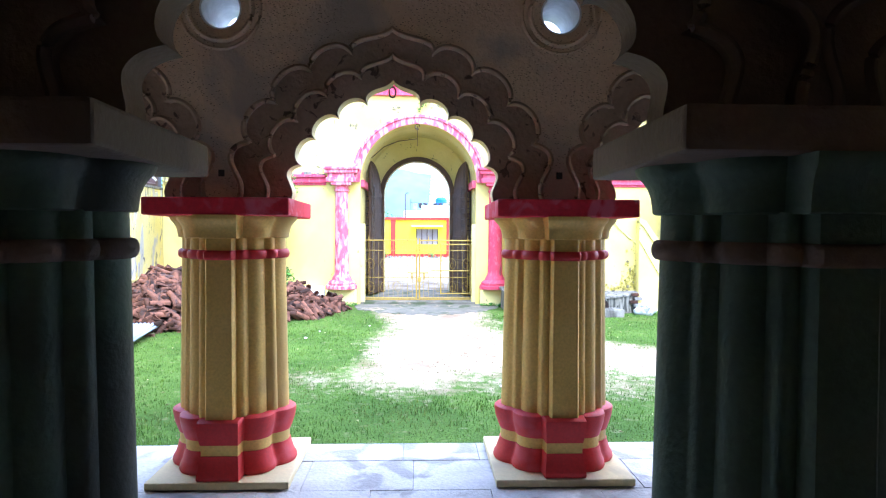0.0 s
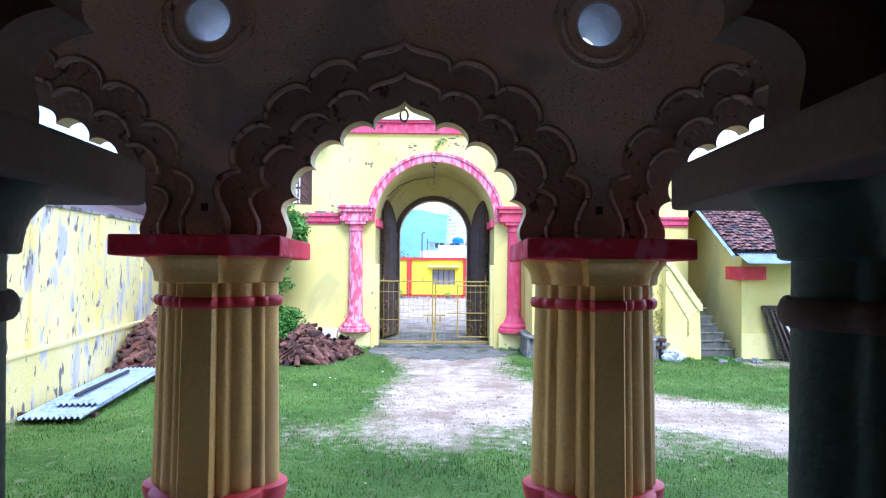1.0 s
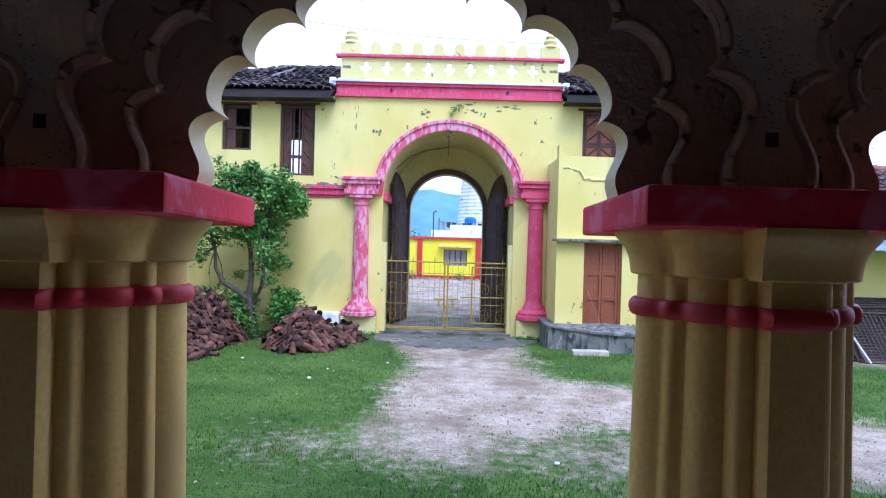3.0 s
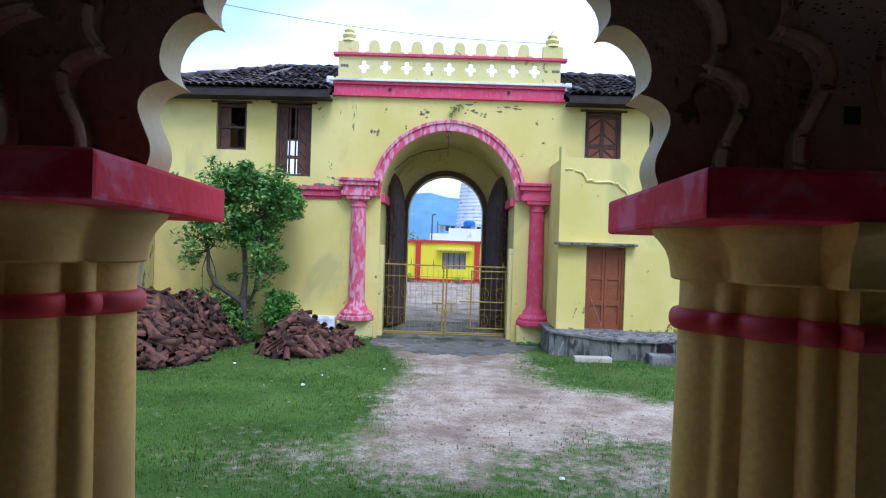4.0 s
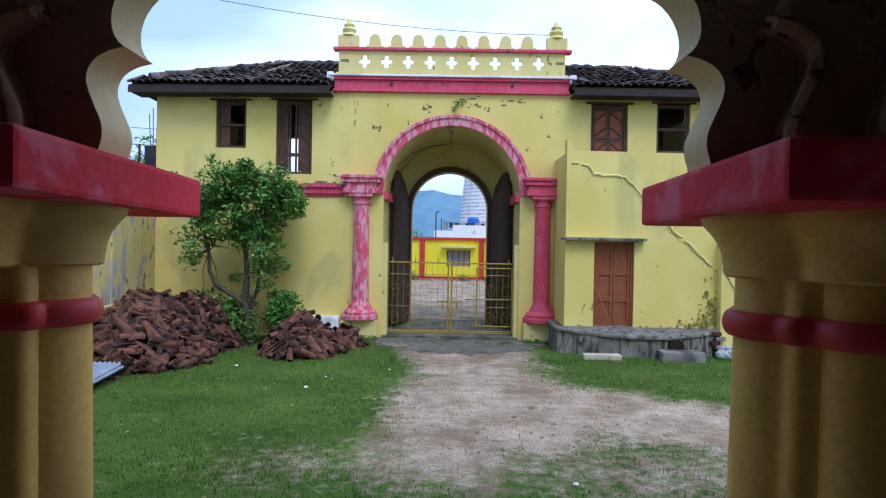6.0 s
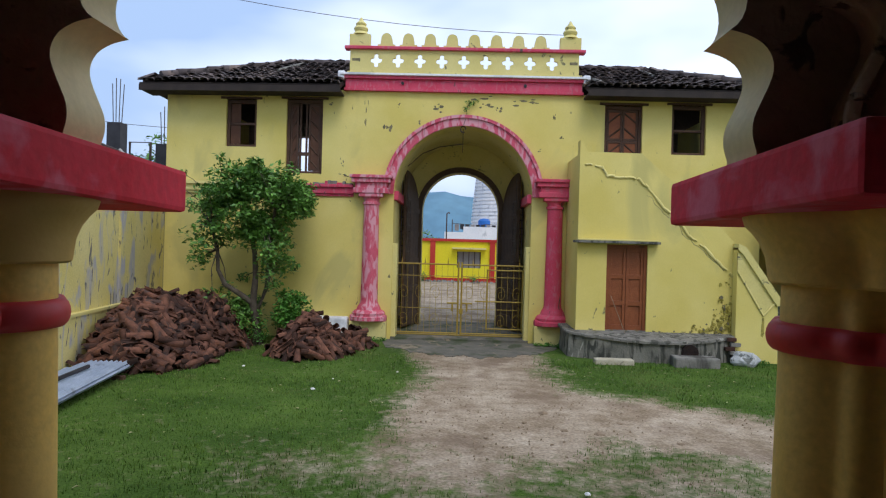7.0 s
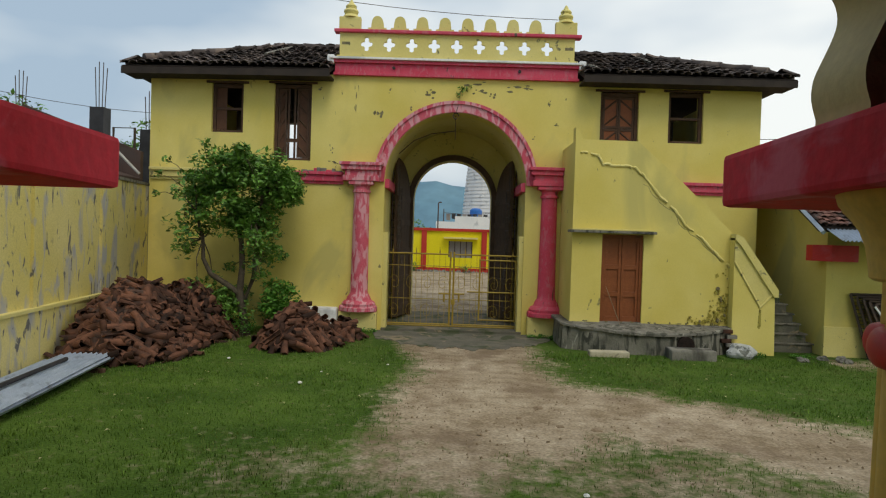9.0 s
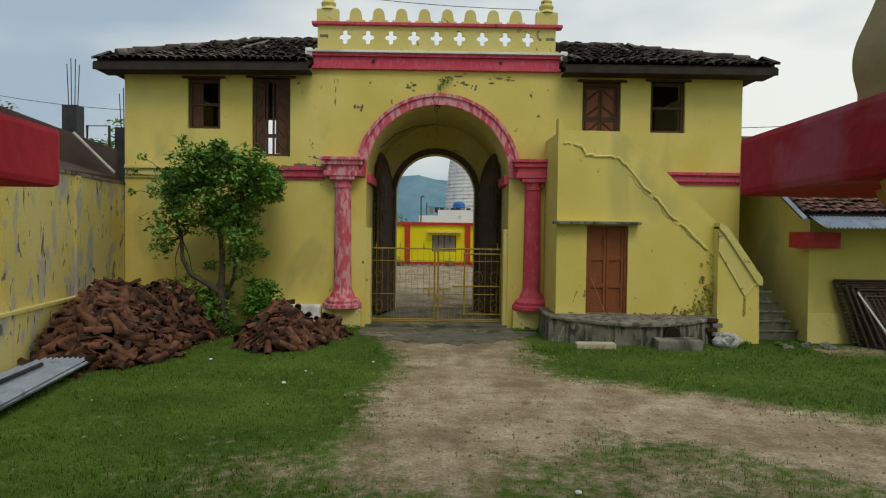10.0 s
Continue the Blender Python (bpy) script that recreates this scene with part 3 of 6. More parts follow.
WINDOWS = {"w1": (-5.42, -4.71, 4.33, 5.42), "w2": (-4.02, -3.18, 3.75, 5.45), "w3": (3.25, 4.1, 3.9, 5.47), "w4": (4.76, 5.53, 4.38, 5.5)}
part("wall_left", pierced(-6.79, -2.62, 0, 5.68, W - 0.02, W + 0.4, [WINDOWS["w1"], WINDOWS["w2"]]), YELLOW, house, "yellow limewashed wall")
part("wall_right", pierced(2.66, 6.8, 0, 5.68, W - 0.02, W + 0.4, [WINDOWS["w3"], WINDOWS["w4"]]), YELLOW, house, "yellow limewashed wall")
part("wall_middle", gate_wall(1.575, 3.33, -2.62, 2.66, 6.05, W - 0.02, W + 0.4), YELLOW, house, "yellow limewashed wall with the archway")
part("side_wall", boxes((-6.79, -6.39, W + 0.4, 23, 0, 5.68)), YELLOW, house)
part("side_wall", boxes((6.4, 6.8, W + 0.4, 23, 0, 5.68)), YELLOW, house)
part("back_wall", pierced(-6.39, -1.6, 0, 5.68, 22.6, 23, [(-4.95, -4.45, 4.2, 5.35)]), GREY_WALL, house)
part("back_wall", boxes((1.7, 6.4, 22.6, 23, 0, 5.68)), GREY_WALL, house)
part("upper_floor", boxes((-6.39, -1.9, W + 0.4, 22.6, 3.2, 3.35)), GREY_WALL, house)
part("upper_floor", boxes((2.05, 6.4, W + 0.4, 22.6, 3.2, 3.35)), GREY_WALL, house)
# passage: jambs, barrel vault, rear wall with the smaller arch
part("passage_wall", boxes((-1.9, -1.5, W + 0.4, 20.7, 0, 3.33)), PALE_YELLOW, house)
part("passage_wall", boxes((1.65, 2.05, W + 0.4, 20.7, 0, 3.33)), PALE_YELLOW, house)
bm = bmesh.new()
prism(bm, arc(GX, 3.33, 1.575, 0, 180, 28) + arc(GX, 3.33, 2.0, 180, 0, 28), W + 0.4, 20.7)
part("vault", bm, PALE_YELLOW, house, "yellow barrel vault with cracks", 30)
part("rear_arch_wall", gate_wall(1.03, 3.12, -2.0, 2.2, 6.05, 20.7, 21.2, 0.03), PALE_YELLOW, house, "yellow wall with the smaller rear arch")
bm = bmesh.new()
prism(bm, [(-1.0, 0.0)] + arc(0.03, 3.12, 1.03, 180, 0, 24) + [(1.06, 0.0), (1.2, 0.0)] + arc(0.03, 3.12, 1.17, 0, 180, 24) + [(-1.14, 0.0)], 20.58, 20.7)
part("door_frame", bm, DARK_WOOD, house, "dark wooden arched door frame")
for xa, xb in ((-1.575, -1.39), (1.55, 1.73)):
    part("jamb_buttress", boxes((xa, xb, W + 0.03, W + 0.36, -0.05, 2.2), bevel=0.02), PALE_YELLOW, house, "low pale buttress beside the gate")
part("upper_wall", boxes((-2.62, 2.66, 22.6, 23, 5.0, 5.9)), GREY_WALL, house)


def door_leaf(hinge, free, label):
    """A tall planked leaf standing open along the passage, with rails and a round-topped corner."""
    h, f = Vector((*hinge, 0)), Vector((*free, 0))
    d = (f - h)
    length, turn = d.length, math.atan2(d.y, d.x)
    leaf = thing("door_leaf", (hinge[0], hinge[1], 0.12), label, "door", "tall gate doors")
    m = Matrix.Translation((hinge[0], hinge[1], 0)) @ Matrix.Rotation(turn, 4, "Z")
    for i in range(5):
        a, b = length * i / 5, length * (i + 1) / 5 - 0.008
        rise = [(a + (b - a) * k / 4, 3.05 + 1.0 * math.sqrt(max(0.0, 1 - (1 - (a + (b - a) * k / 4) / length) ** 2))) for k in range(5)]
        plank = prism(bmesh.new(), [(a, 0.12), (b, 0.12)] + rise[::-1], -0.03, 0.03)
        bmesh.ops.transform(plank, matrix=m, verts=plank.verts)
        part("plank", plank, DARK_WOOD, leaf)
    for z in (0.3, 1.0, 1.7, 2.4, 3.0):
        part("rail", box(bmesh.new(), 0.02, length - 0.02, -0.06, 0.06, z, z + 0.13, 0.006, m), DARK_WOOD, leaf)
    for k in range(9):
        z = 0.35 + 0.36 * k
        for s in (-1, 1):
            part("bolt", tube(bmesh.new(), [m @ Vector((length - 0.06, s * 0.05, z)), m @ Vector((length - 0.06, s * 0.13, z))], 0.022, 6, 0.012), IRON, leaf, "iron bolt end")
    for s in (-1, 1):
        for u in (length - 0.2, length - 0.01):
            part("strap", tube(bmesh.new(), [m @ Vector((u, s * 0.085, 0.3)), m @ Vector((u, s * 0.085, 3.3 if u < length - 0.1 else 3.9))], 0.014, 5), IRON, leaf, "iron strap bar")
        for k in range(10):
            z = 0.36 + 0.33 * k
            part("rung", tube(bmesh.new(), [m @ Vector((length - 0.2, s * 0.085, z)), m @ Vector((length + 0.03, s * 0.085, z))], 0.012, 5), IRON, leaf, "iron strap bar")
    return leaf


door_leaf((-1.1, 20.5), (-1.36, 19.45), "tall dark plank door leaf standing open in the passage")
door_leaf((1.18, 20.5), (1.5, 19.45), "tall dark plank door leaf standing open in the passage")

# crimson trim: arch band, pilasters, entablatures, string courses, cornice
bm = bmesh.new()
prism(bm, arc(GX, 3.33, 1.585, 0, 180, 40) + arc(GX, 3.33, 1.8, 180, 0, 40), W - 0.09, W - 0.021)
part("arch_band", bm, PINK_WORN, house, "faded crimson band round the arch", 20)
bm = bmesh.new()
prism(bm, arc(GX, 3.33, 1.76, 0, 180, 40) + arc(GX, 3.33, 1.83, 180, 0, 40), W - 0.13, W - 0.09)
part("arch_roll", bm, PINK_WORN, house, "", 20)


def pilaster(x, paint):
    p = part("pilaster", boxes((x - 0.4, x + 0.4, W - 0.2, W - 0.02, 0.42, 0.44)), paint, house, "crimson half-column on a pedestal")
    part("pedestal", boxes((x - 0.42, x + 0.42, W - 0.24, W - 0.02, -0.05, 0.42), bevel=0.015), PALE_YELLOW, p)
    rows = [(0.44, 0.42), (0.52, 0.42), (0.54, 0.37), (0.6, 0.38), (0.65, 0.34), (0.68, 0.28), (0.74, 0.26), (0.79, 0.23), (0.84, 0.205), (0.9, 0.196), (1.4, 0.19), (2.2, 0.182), (3.06, 0.172), (3.07, 0.2), (3.12, 0.2), (3.13, 0.175), (3.2, 0.18), (3.24, 0.23)]
    rings = [[Vector((x + r * math.cos(a), W - 0.06 + 0.9 * r * math.sin(a), z)) for a in (2 * math.pi * i / 24 for i in range(24))] for z, r in rows]
    part("column", loft(bmesh.new(), rings), paint, p, "", 35)
    part("foot", boxes((x - 0.41, x + 0.41, W - 0.23, W - 0.02, 0.44, 0.56), bevel=0.02), paint, p)
    for z0, z1, w, d in ((3.24, 3.32, 0.27, 0.26), (3.32, 3.44, 0.4, 0.28), (3.44, 3.56, 0.36, 0.24), (3.56, 3.66, 0.44, 0.3), (3.66, 3.73, 0.48, 0.34)):
        part("entablature", boxes((x - w, x + w, W - d, W - 0.02, z0, z1), bevel=0.012), paint, p)
    return p


pilaster(-2.0, PINK_WORN)
pilaster(2.18, PINK)
for xa, xb, paint in ((-6.75, -3.56, PALE_YELLOW), (-3.56, -2.42, PINK), (2.62, 6.78, PINK)):
    for z0, z1, d in ((3.24, 3.3, 0.06), (3.3, 3.44, 0.1), (3.44, 3.51, 0.15)):
        part("string_course", boxes((xa, xb, W - d, W, z0, z1), bevel=0.01), paint, house)
# imposts run back into the passage
for xa, xb in ((-1.5, -1.4), (1.55, 1.65)):
    part("impost", boxes((xa, xb, W + 0.02, 20.5, 3.2, 3.4), bevel=0.01), PINK, house)
for z0, z1, d in ((5.66, 5.72, 0.1), (5.72, 5.93, 0.07), (5.93, 6.0, 0.13), (6.0, 6.05, 0.18)):
    part("cornice", boxes((-2.6 - d, 2.64 + d, W - 0.02 - d, W - 0.02, z0, z1), bevel=0.01), PINK if z1 < 6.03 else WHITE, house)
for x in (-1.36, 1.42):
    part("spout", tube(bmesh.new(), [(x, W - 0.13, 5.84), (x, W - 0.05, 5.84)], 0.035, 8), BLACK, house, "dark rain spout")

# parapet with quatrefoil openings, coping, rounded merlons and finials
PY0, PY1 = W - 0.08, W - 0.01
STEP = 0.5
HX = [GX - 0.06 + (i - 4) * STEP for i in range(9)]


def quatre(x, z, sign):
    """Half of a quatrefoil, from below to above, on the side given by sign."""
    pts = [(0, -0.13), (0.035, -0.12), (0.045, -0.09), (0.04, -0.06), (0.06, -0.045), (0.1, -0.04), (0.12, 0), (0.1, 0.04), (0.06, 0.045), (0.04, 0.06), (0.045, 0.09), (0.035, 0.12), (0, 0.13)]
    return [(x + sign * a * 1.12, z + b * 1.2) for a, b in pts]


parapet = part("parapet", boxes((-2.63, 2.69, PY0 - 0.03, PY1 + 0.03, 6.05, 6.1)), PALE_YELLOW, house, "yellow parapet pierced by quatrefoils")
edges = [-2.58] + HX + [2.62]
for i, (xa, xb) in enumerate(zip(edges, edges[1:])):
    pts = [(xa, 6.1)] + (quatre(xa, 6.36, 1) if i else []) + [(xa, 6.6), (xb, 6.6)] + (quatre(xb, 6.36, -1)[::-1] if i < len(edges) - 2 else []) + [(xb, 6.1)]
    part("panel", prism(bmesh.new(), pts, PY0, PY1), PALE_YELLOW, parapet)
part("coping", boxes((-2.7, 2.76, PY0 - 0.08, PY1 + 0.08, 6.6, 6.67), bevel=0.015), PINK, parapet)
for i in range(8):
    x = (HX[i] + HX[i + 1]) / 2 - 0.02
    bm = prism(bmesh.new(), [(x - 0.2, 6.67), (x - 0.2, 6.72), (x - 0.14, 6.72), (x - 0.125, 6.84)] + arc(x, 6.86, 0.12, 170, 10, 10) + [(x + 0.125, 6.84), (x + 0.14, 6.72), (x + 0.2, 6.72), (x + 0.2, 6.67)], PY0 - 0.02, PY1 + 0.08)
    part("merlon", bm, PALE_YELLOW, parapet, "rounded merlon with black mould")
for x in (-2.44, 2.5):
    # no opening here: the mould colour stands for the slot's inner shade
    part("slot", boxes((x - 0.09, x + 0.09, PY0 - 0.004, PY0 + 0.01, 6.34, 6.4)), MOULD, parapet, "dark block for the shade of a small slot in the end pier")
for x in (-2.76, 2.8):
    part("mortar_patch", boxes((x - 0.08, x + 0.08, W - 0.16, W + 0.1, 5.9, 6.1), bevel=0.03), WHITE, house, "white mortar at the cornice end")
for x in (-2.36, 2.42):
    fin = part("finial", boxes((x - 0.24, x + 0.24, PY0 - 0.04, PY1 + 0.04, 6.67, 6.95), bevel=0.02), PALE_YELLOW, parapet, "stepped pot finial")
    rows = [(6.95, 0.19), (7.0, 0.16), (7.02, 0.13), (7.05, 0.15), (7.09, 0.165), (7.13, 0.15), (7.16, 0.1), (7.18, 0.12), (7.21, 0.125), (7.24, 0.1), (7.27, 0.06), (7.31, 0.045), (7.36, 0.015)]
    part("pot", loft(bmesh.new(), [[Vector((x + r * math.cos(a), W + 0.02 + r * math.sin(a), z)) for a in (2 * math.pi * i / 16 for i in range(16))] for z, r in rows]), PALE_YELLOW, fin, "", 40)


def bent_tile(width, length, tile):
    """A half-round roof tile, its foot at the origin, running up along y."""
    verts, faces, sides = [], [], 5
    for y, lift, rad in ((0.0, 0.045, width * 0.5), (length, 0.012, width * 0.42)):
        for inner in (0.0, 0.014):
            for k in range(sides):
                a = math.pi * k / (sides - 1)
                verts.append(((rad - inner) * math.cos(a), y, lift + (rad - inner) * 0.62 * math.sin(a)))
    for k in range(sides - 1):
        faces += [(k, k + 1, 2 * sides + k + 1, 2 * sides + k), (k + 1, k, sides + k, sides + k + 1), (sides + k + 1, sides + k, 3 * sides + k, 3 * sides + k + 1)]
    me = bpy.data.meshes.new("roof_tile")
    me.from_pydata(verts, [], faces)
    me.materials.append(tile)
    return me


def roof_slope(parent, a, b, c, d, tile, label, gap=0.2, width=0.21, name="roof", singles=0):
    """Rows of half-round tiles on a slope: a to b along the eave, d to c along the ridge. The lowest rows are tiles of their own."""
    a, b, c, d = map(Vector, (a, b, c, d))
    base = bmesh.new()
    nrm = (b - a).cross(d - a).normalized()
    if nrm.z < 0:
        nrm = -nrm
    low = [base.verts.new(p - nrm * 0.1) for p in (a, b, c, d)]
    top = [base.verts.new(p) for p in (a, b, c, d)]
    base.faces.new(low[::-1])
    base.faces.new(top)
    for i in range(4):
        base.faces.new((low[i], low[(i + 1) % 4], top[(i + 1) % 4], top[i]))
    roof = part(name, base, DARK_TIMBER, parent, label)
    along = (b - a).normalized()
    up = nrm.cross(along)
    if up.z < 0:
        up = -up
    rise = (d - a).dot(up)
    me_one = bent_tile(width, gap * 1.3, tile)
    verts, faces, made = [], [], 0
    for r in range(int(rise / gap)):
        t0 = r * gap / rise
        lo, hi = a.lerp(d, t0), b.lerp(c, t0)
        n = max(1, int((hi - lo).length / (width * 0.82)))
        for k in range(n):
            p = lo.lerp(hi, (k + 0.5) / n) + Vector([random.uniform(-0.014, 0.014) for _ in range(3)]) + nrm * random.uniform(0, 0.03)
            y_axis = (up + along * random.uniform(-0.08, 0.08)).normalized()
            x_axis = y_axis.cross(nrm).normalized()
            m = Matrix((x_axis, y_axis, nrm)).transposed().to_4x4()
            m.translation = p
            if made < singles:
                ob = new("roof_tile", me_one)
                ob.parent = roof
                ob.matrix_local = Matrix.Translation(-where[roof.name]) @ m
            else:
                first = len(verts)
                verts += [m @ v.co for v in me_one.vertices]
                faces += [tuple(first + q for q in f.vertices) for f in me_one.polygons]
            made += 1
    if faces:
        me = bpy.data.meshes.new("upper_tiles")
        me.from_pydata(verts, [], faces)
        me.materials.append(tile)
        ob = new("upper_tiles", me)
        ob.parent = roof
        ob.location = -where[roof.name]
        tagged(ob, kind="stuff")
    return roof


EY, EZ, RY, RZ = 17.5, 5.72, 20.5, 6.9
EL = 5.63
roof_slope(house, (-7.2, EY, EL), (-2.72, EY, EZ - 0.04), (-2.72, RY, RZ), (-4.4, RY, RZ), ROOF_TILE, "blackened half-round tile roof", singles=290)
roof_slope(house, (2.78, EY, EZ), (7.3, EY, EZ), (4.5, RY, RZ), (2.78, RY, RZ), ROOF_TILE, "blackened half-round tile roof", singles=290)
roof_slope(house, (-7.2, 23.5, EL), (-7.2, EY, EL), (-4.4, RY, RZ), (-4.4, RY + 0.05, RZ), ROOF_TILE, "blackened half-round tile roof", 0.3, 0.3)
roof_slope(house, (7.3, EY, EZ), (7.3, 23.5, EZ), (4.5, RY + 0.05, RZ), (4.5, RY, RZ), ROOF_TILE, "blackened half-round tile roof", 0.3, 0.3)
roof_slope(house, (-2.72, 23.5, EZ), (-7.2, 23.5, EL), (-4.4, RY, RZ), (-2.72, RY, RZ), ROOF_TILE, "blackened half-round tile roof", 0.4, 0.4)
roof_slope(house, (7.3, 23.5, EZ), (2.78, 23.5, EZ), (2.78, RY, RZ), (4.5, RY, RZ), ROOF_TILE, "blackened half-round tile roof", 0.4, 0.4)
part("flat_roof", boxes((-2.62, 2.66, W + 0.4, 23, 5.9, 6.05)), CONCRETE, house)
part("gable_wall", prism(bmesh.new(), [(-2.72, 5.68), (-2.63, 5.68), (-2.63, 6.3), (-2.72, 6.3)], 19.0, 22.5), GREY_WALL, house)
for line in (((-6.8, EY + 0.2, EL + 0.22), (-4.4, RY, RZ + 0.06)), ((6.75, EY + 0.2, EZ + 0.2), (4.5, RY, RZ + 0.06)), ((-4.4, RY, RZ + 0.06), (-2.72, RY, RZ + 0.06)), ((2.78, RY, RZ + 0.06), (4.5, RY, RZ + 0.06))):
    a, b = Vector(line[0]), Vector(line[1])
    n = max(3, int((b - a).length / 0.36))
    for i in range(n):
        p, q = a.lerp(b, i / n), a.lerp(b, (i + 1.12) / n)
        part("ridge_tile", tube(bmesh.new(), [p + Vector((0, 0, 0.02 * math.sin(i * 2.3))), q], 0.1, 8, 0.085), ROOF_TILE, house, "mortared ridge tile", 60)
for a, b in (((-4.45, 18.75, 6.28), (-4.2, RY, RZ + 0.06)), ((4.62, 18.9, 6.34), (4.5, RY, RZ + 0.06)), ((3.1, 17.75, 5.9), (2.8, 18.4, 6.15))):
    part("mortar_line", tube(bmesh.new(), [Vector(a), Vector(a).lerp(Vector(b), 0.5) + Vector((0.04, 0, 0.02)), Vector(b)], 0.045, 6), RIM, house, "pale mortar line on the roof", 60)
# near-black deep boards: shadow under the eaves put into colour and size
for xa, xb, za, zb in ((-7.2, -2.7, EL, EZ - 0.04), (2.76, 7.3, EZ, EZ)):
    for name, y0, y1, d0, d1, text in (("eave_board", EY - 0.02, EY + 0.02, -0.17, -0.03, "dark eave board deepened to take in its shadow"), ("soffit", EY + 0.02, W + 0.1, -0.15, -0.11, "")):
        board = boxes((xa, xb, y0, y1, d0, d1))
        for v in board.verts:
            v.co.z += za + (zb - za) * (v.co.x - xa) / (xb - xa)
        part(name, board, DARK_TIMBER, house, text)


def window(key, style, label):
    x0, x1, z0, z1 = WINDOWS[key]
    w = thing("window", ((x0 + x1) / 2, W + 0.1, z0), label, "window", "upper windows of the gatehouse")
    ya, yb = W + 0.06, W + 0.16
    for r in ((x0, x0 + 0.07, z0, z1), (x1 - 0.07, x1, z0, z1), (x0 + 0.07, x1 - 0.07, z1 - 0.08, z1), (x0 + 0.07, x1 - 0.07, z0, z0 + 0.06)):
        part("window_frame", boxes((r[0], r[1], ya, yb, r[2], r[3]), bevel=0.005), TIMBER, w)
    part("lintel", boxes((x0 - 0.12, x1 + 0.12, W - 0.05, W + 0.12, z1, z1 + 0.05)), TIMBER, w)

    def lattice(xa, xb, za, zb, y, slope=1):
        s = part("shutter", boxes((xa, xa + 0.04, y, y + 0.035, za, zb), (xb - 0.04, xb, y, y + 0.035, za, zb), (xa + 0.04, xb - 0.04, y + 0.003, y + 0.032, za, za + 0.05), (xa + 0.04, xb - 0.04, y + 0.003, y + 0.032, zb - 0.05, zb)), TIMBER, w, "brown lattice shutter")
        n = max(2, int((zb - za) / 0.28))
        for i in range(n):
            z = za + (zb - za) * (i + 0.5) / n
            part("slat", tube(bmesh.new(), [(xa + 0.02, y + 0.02, z - slope * 0.12), (xb - 0.02, y + 0.02, z + slope * 0.12)], 0.022, 4), TIMBER, s)
        part("backing", boxes((xa + 0.042, xb - 0.042, y + 0.02, y + 0.028, za + 0.052, zb - 0.052)), DOOR_WOOD if style == "shut" else SHUTTER, s)

    xm, zm = (x0 + x1) / 2, (z0 + z1) / 2
    if style == "shut":
        lattice(x0 + 0.08, xm - 0.005, zm, z1 - 0.09, ya + 0.02, 1)
        lattice(xm + 0.005, x1 - 0.08, zm, z1 - 0.09, ya + 0.02, -1)
        lattice(x0 + 0.08, xm - 0.005, z0 + 0.07, zm - 0.01, ya + 0.02, 1)
        lattice(xm + 0.005, x1 - 0.08, z0 + 0.07, zm - 0.01, ya + 0.02, -1)
    elif style == "ajar":
        lattice(x0 + 0.08, x0 + 0.26, z0 + 0.07, z1 - 0.09, ya + 0.02, 1)
        lattice(x1 - 0.34, x1 - 0.08, z0 + 0.07, z1 - 0.09, ya + 0.02, -1)
        for x in (xm - 0.12, xm + 0.02):
            part("bar", boxes((x - 0.02, x + 0.02, ya + 0.05, yb, z0 + 0.06, z1 - 0.08)), TIMBER, w)
        part("crossbar", boxes((x0 + 0.26, x1 - 0.34, ya + 0.04, yb - 0.01, z0 + 0.42, z0 + 0.5)), TIMBER, w)
    else:
        part("bar", boxes((x0 + 0.07, x1 - 0.07, ya, yb, zm - 0.03, zm + 0.02)), TIMBER, w)
        if style == "half":
            part("shutter", boxes((x0 + 0.08, xm - 0.05, ya + 0.03, ya + 0.06, z0 + 0.07, zm - 0.04)), SHUTTER, w, "brown lower shutter")
            part("shutter", boxes((x0 + 0.08, xm - 0.05, ya + 0.03, ya + 0.06, zm + 0.03, z1 - 0.09)), SHUTTER, w, "brown upper shutter")
    return w


window("w1", "half", "dark window with one brown shutter half shut")
window("w2", "ajar", "tall window with brown lattice shutters ajar")
window("w3", "shut", "window shut by brown lattice shutters")
window("w4", "open", "open dark window with a wooden crossbar")

# ---- stair block against the gatehouse ----
SY = 16.55
stair = thing("stair_block", (4.5, SY, 0), "yellow plastered stair block with a sloping parapet", "staircase")
DX0, DX1, DZ0, DZ1 = 3.05, 3.88, 0.55, 2.3
pts = [(2.45, 0.0), (2.45, 4.42), (2.5, 4.42), (2.6, 4.18), (3.7, 4.17), (4.62, 3.37), (5.62, 2.42), (5.62, 0.0), (DX1, 0.0), (DX1, DZ1), (DX0, DZ1), (DX0, 0.0)]
part("parapet", prism(bmesh.new(), pts, SY, SY + 0.28), YELLOW, stair, "yellow wall with the sloping parapet")
pts = [(5.6, 0.0), (5.6, 2.3), (5.72, 2.24), (6.4, 1.27), (6.42, 1.2), (6.45, -0.05), (5.6, -0.05)]
part("newel", prism(bmesh.new(), pts, SY - 0.22, SY + 0.28), YELLOW, stair, "thicker sloping end of the parapet")
part("coping", prism(bmesh.new(), [(5.6, 2.26), (5.6, 2.38), (5.75, 2.31), (6.47, 1.3), (6.47, 1.16), (6.39, 1.16), (5.7, 2.16)], SY - 0.27, SY + 0.31), PALE_YELLOW, stair)
band_y = SY - 0.228
part("slope_band", prism(bmesh.new(), [(5.72, 2.17), (6.38, 1.22), (6.14, 0.95), (5.6, 1.84), (5.6, 2.2)], band_y, SY - 0.2), PALE_YELLOW, stair, "raised sloping plaster band")
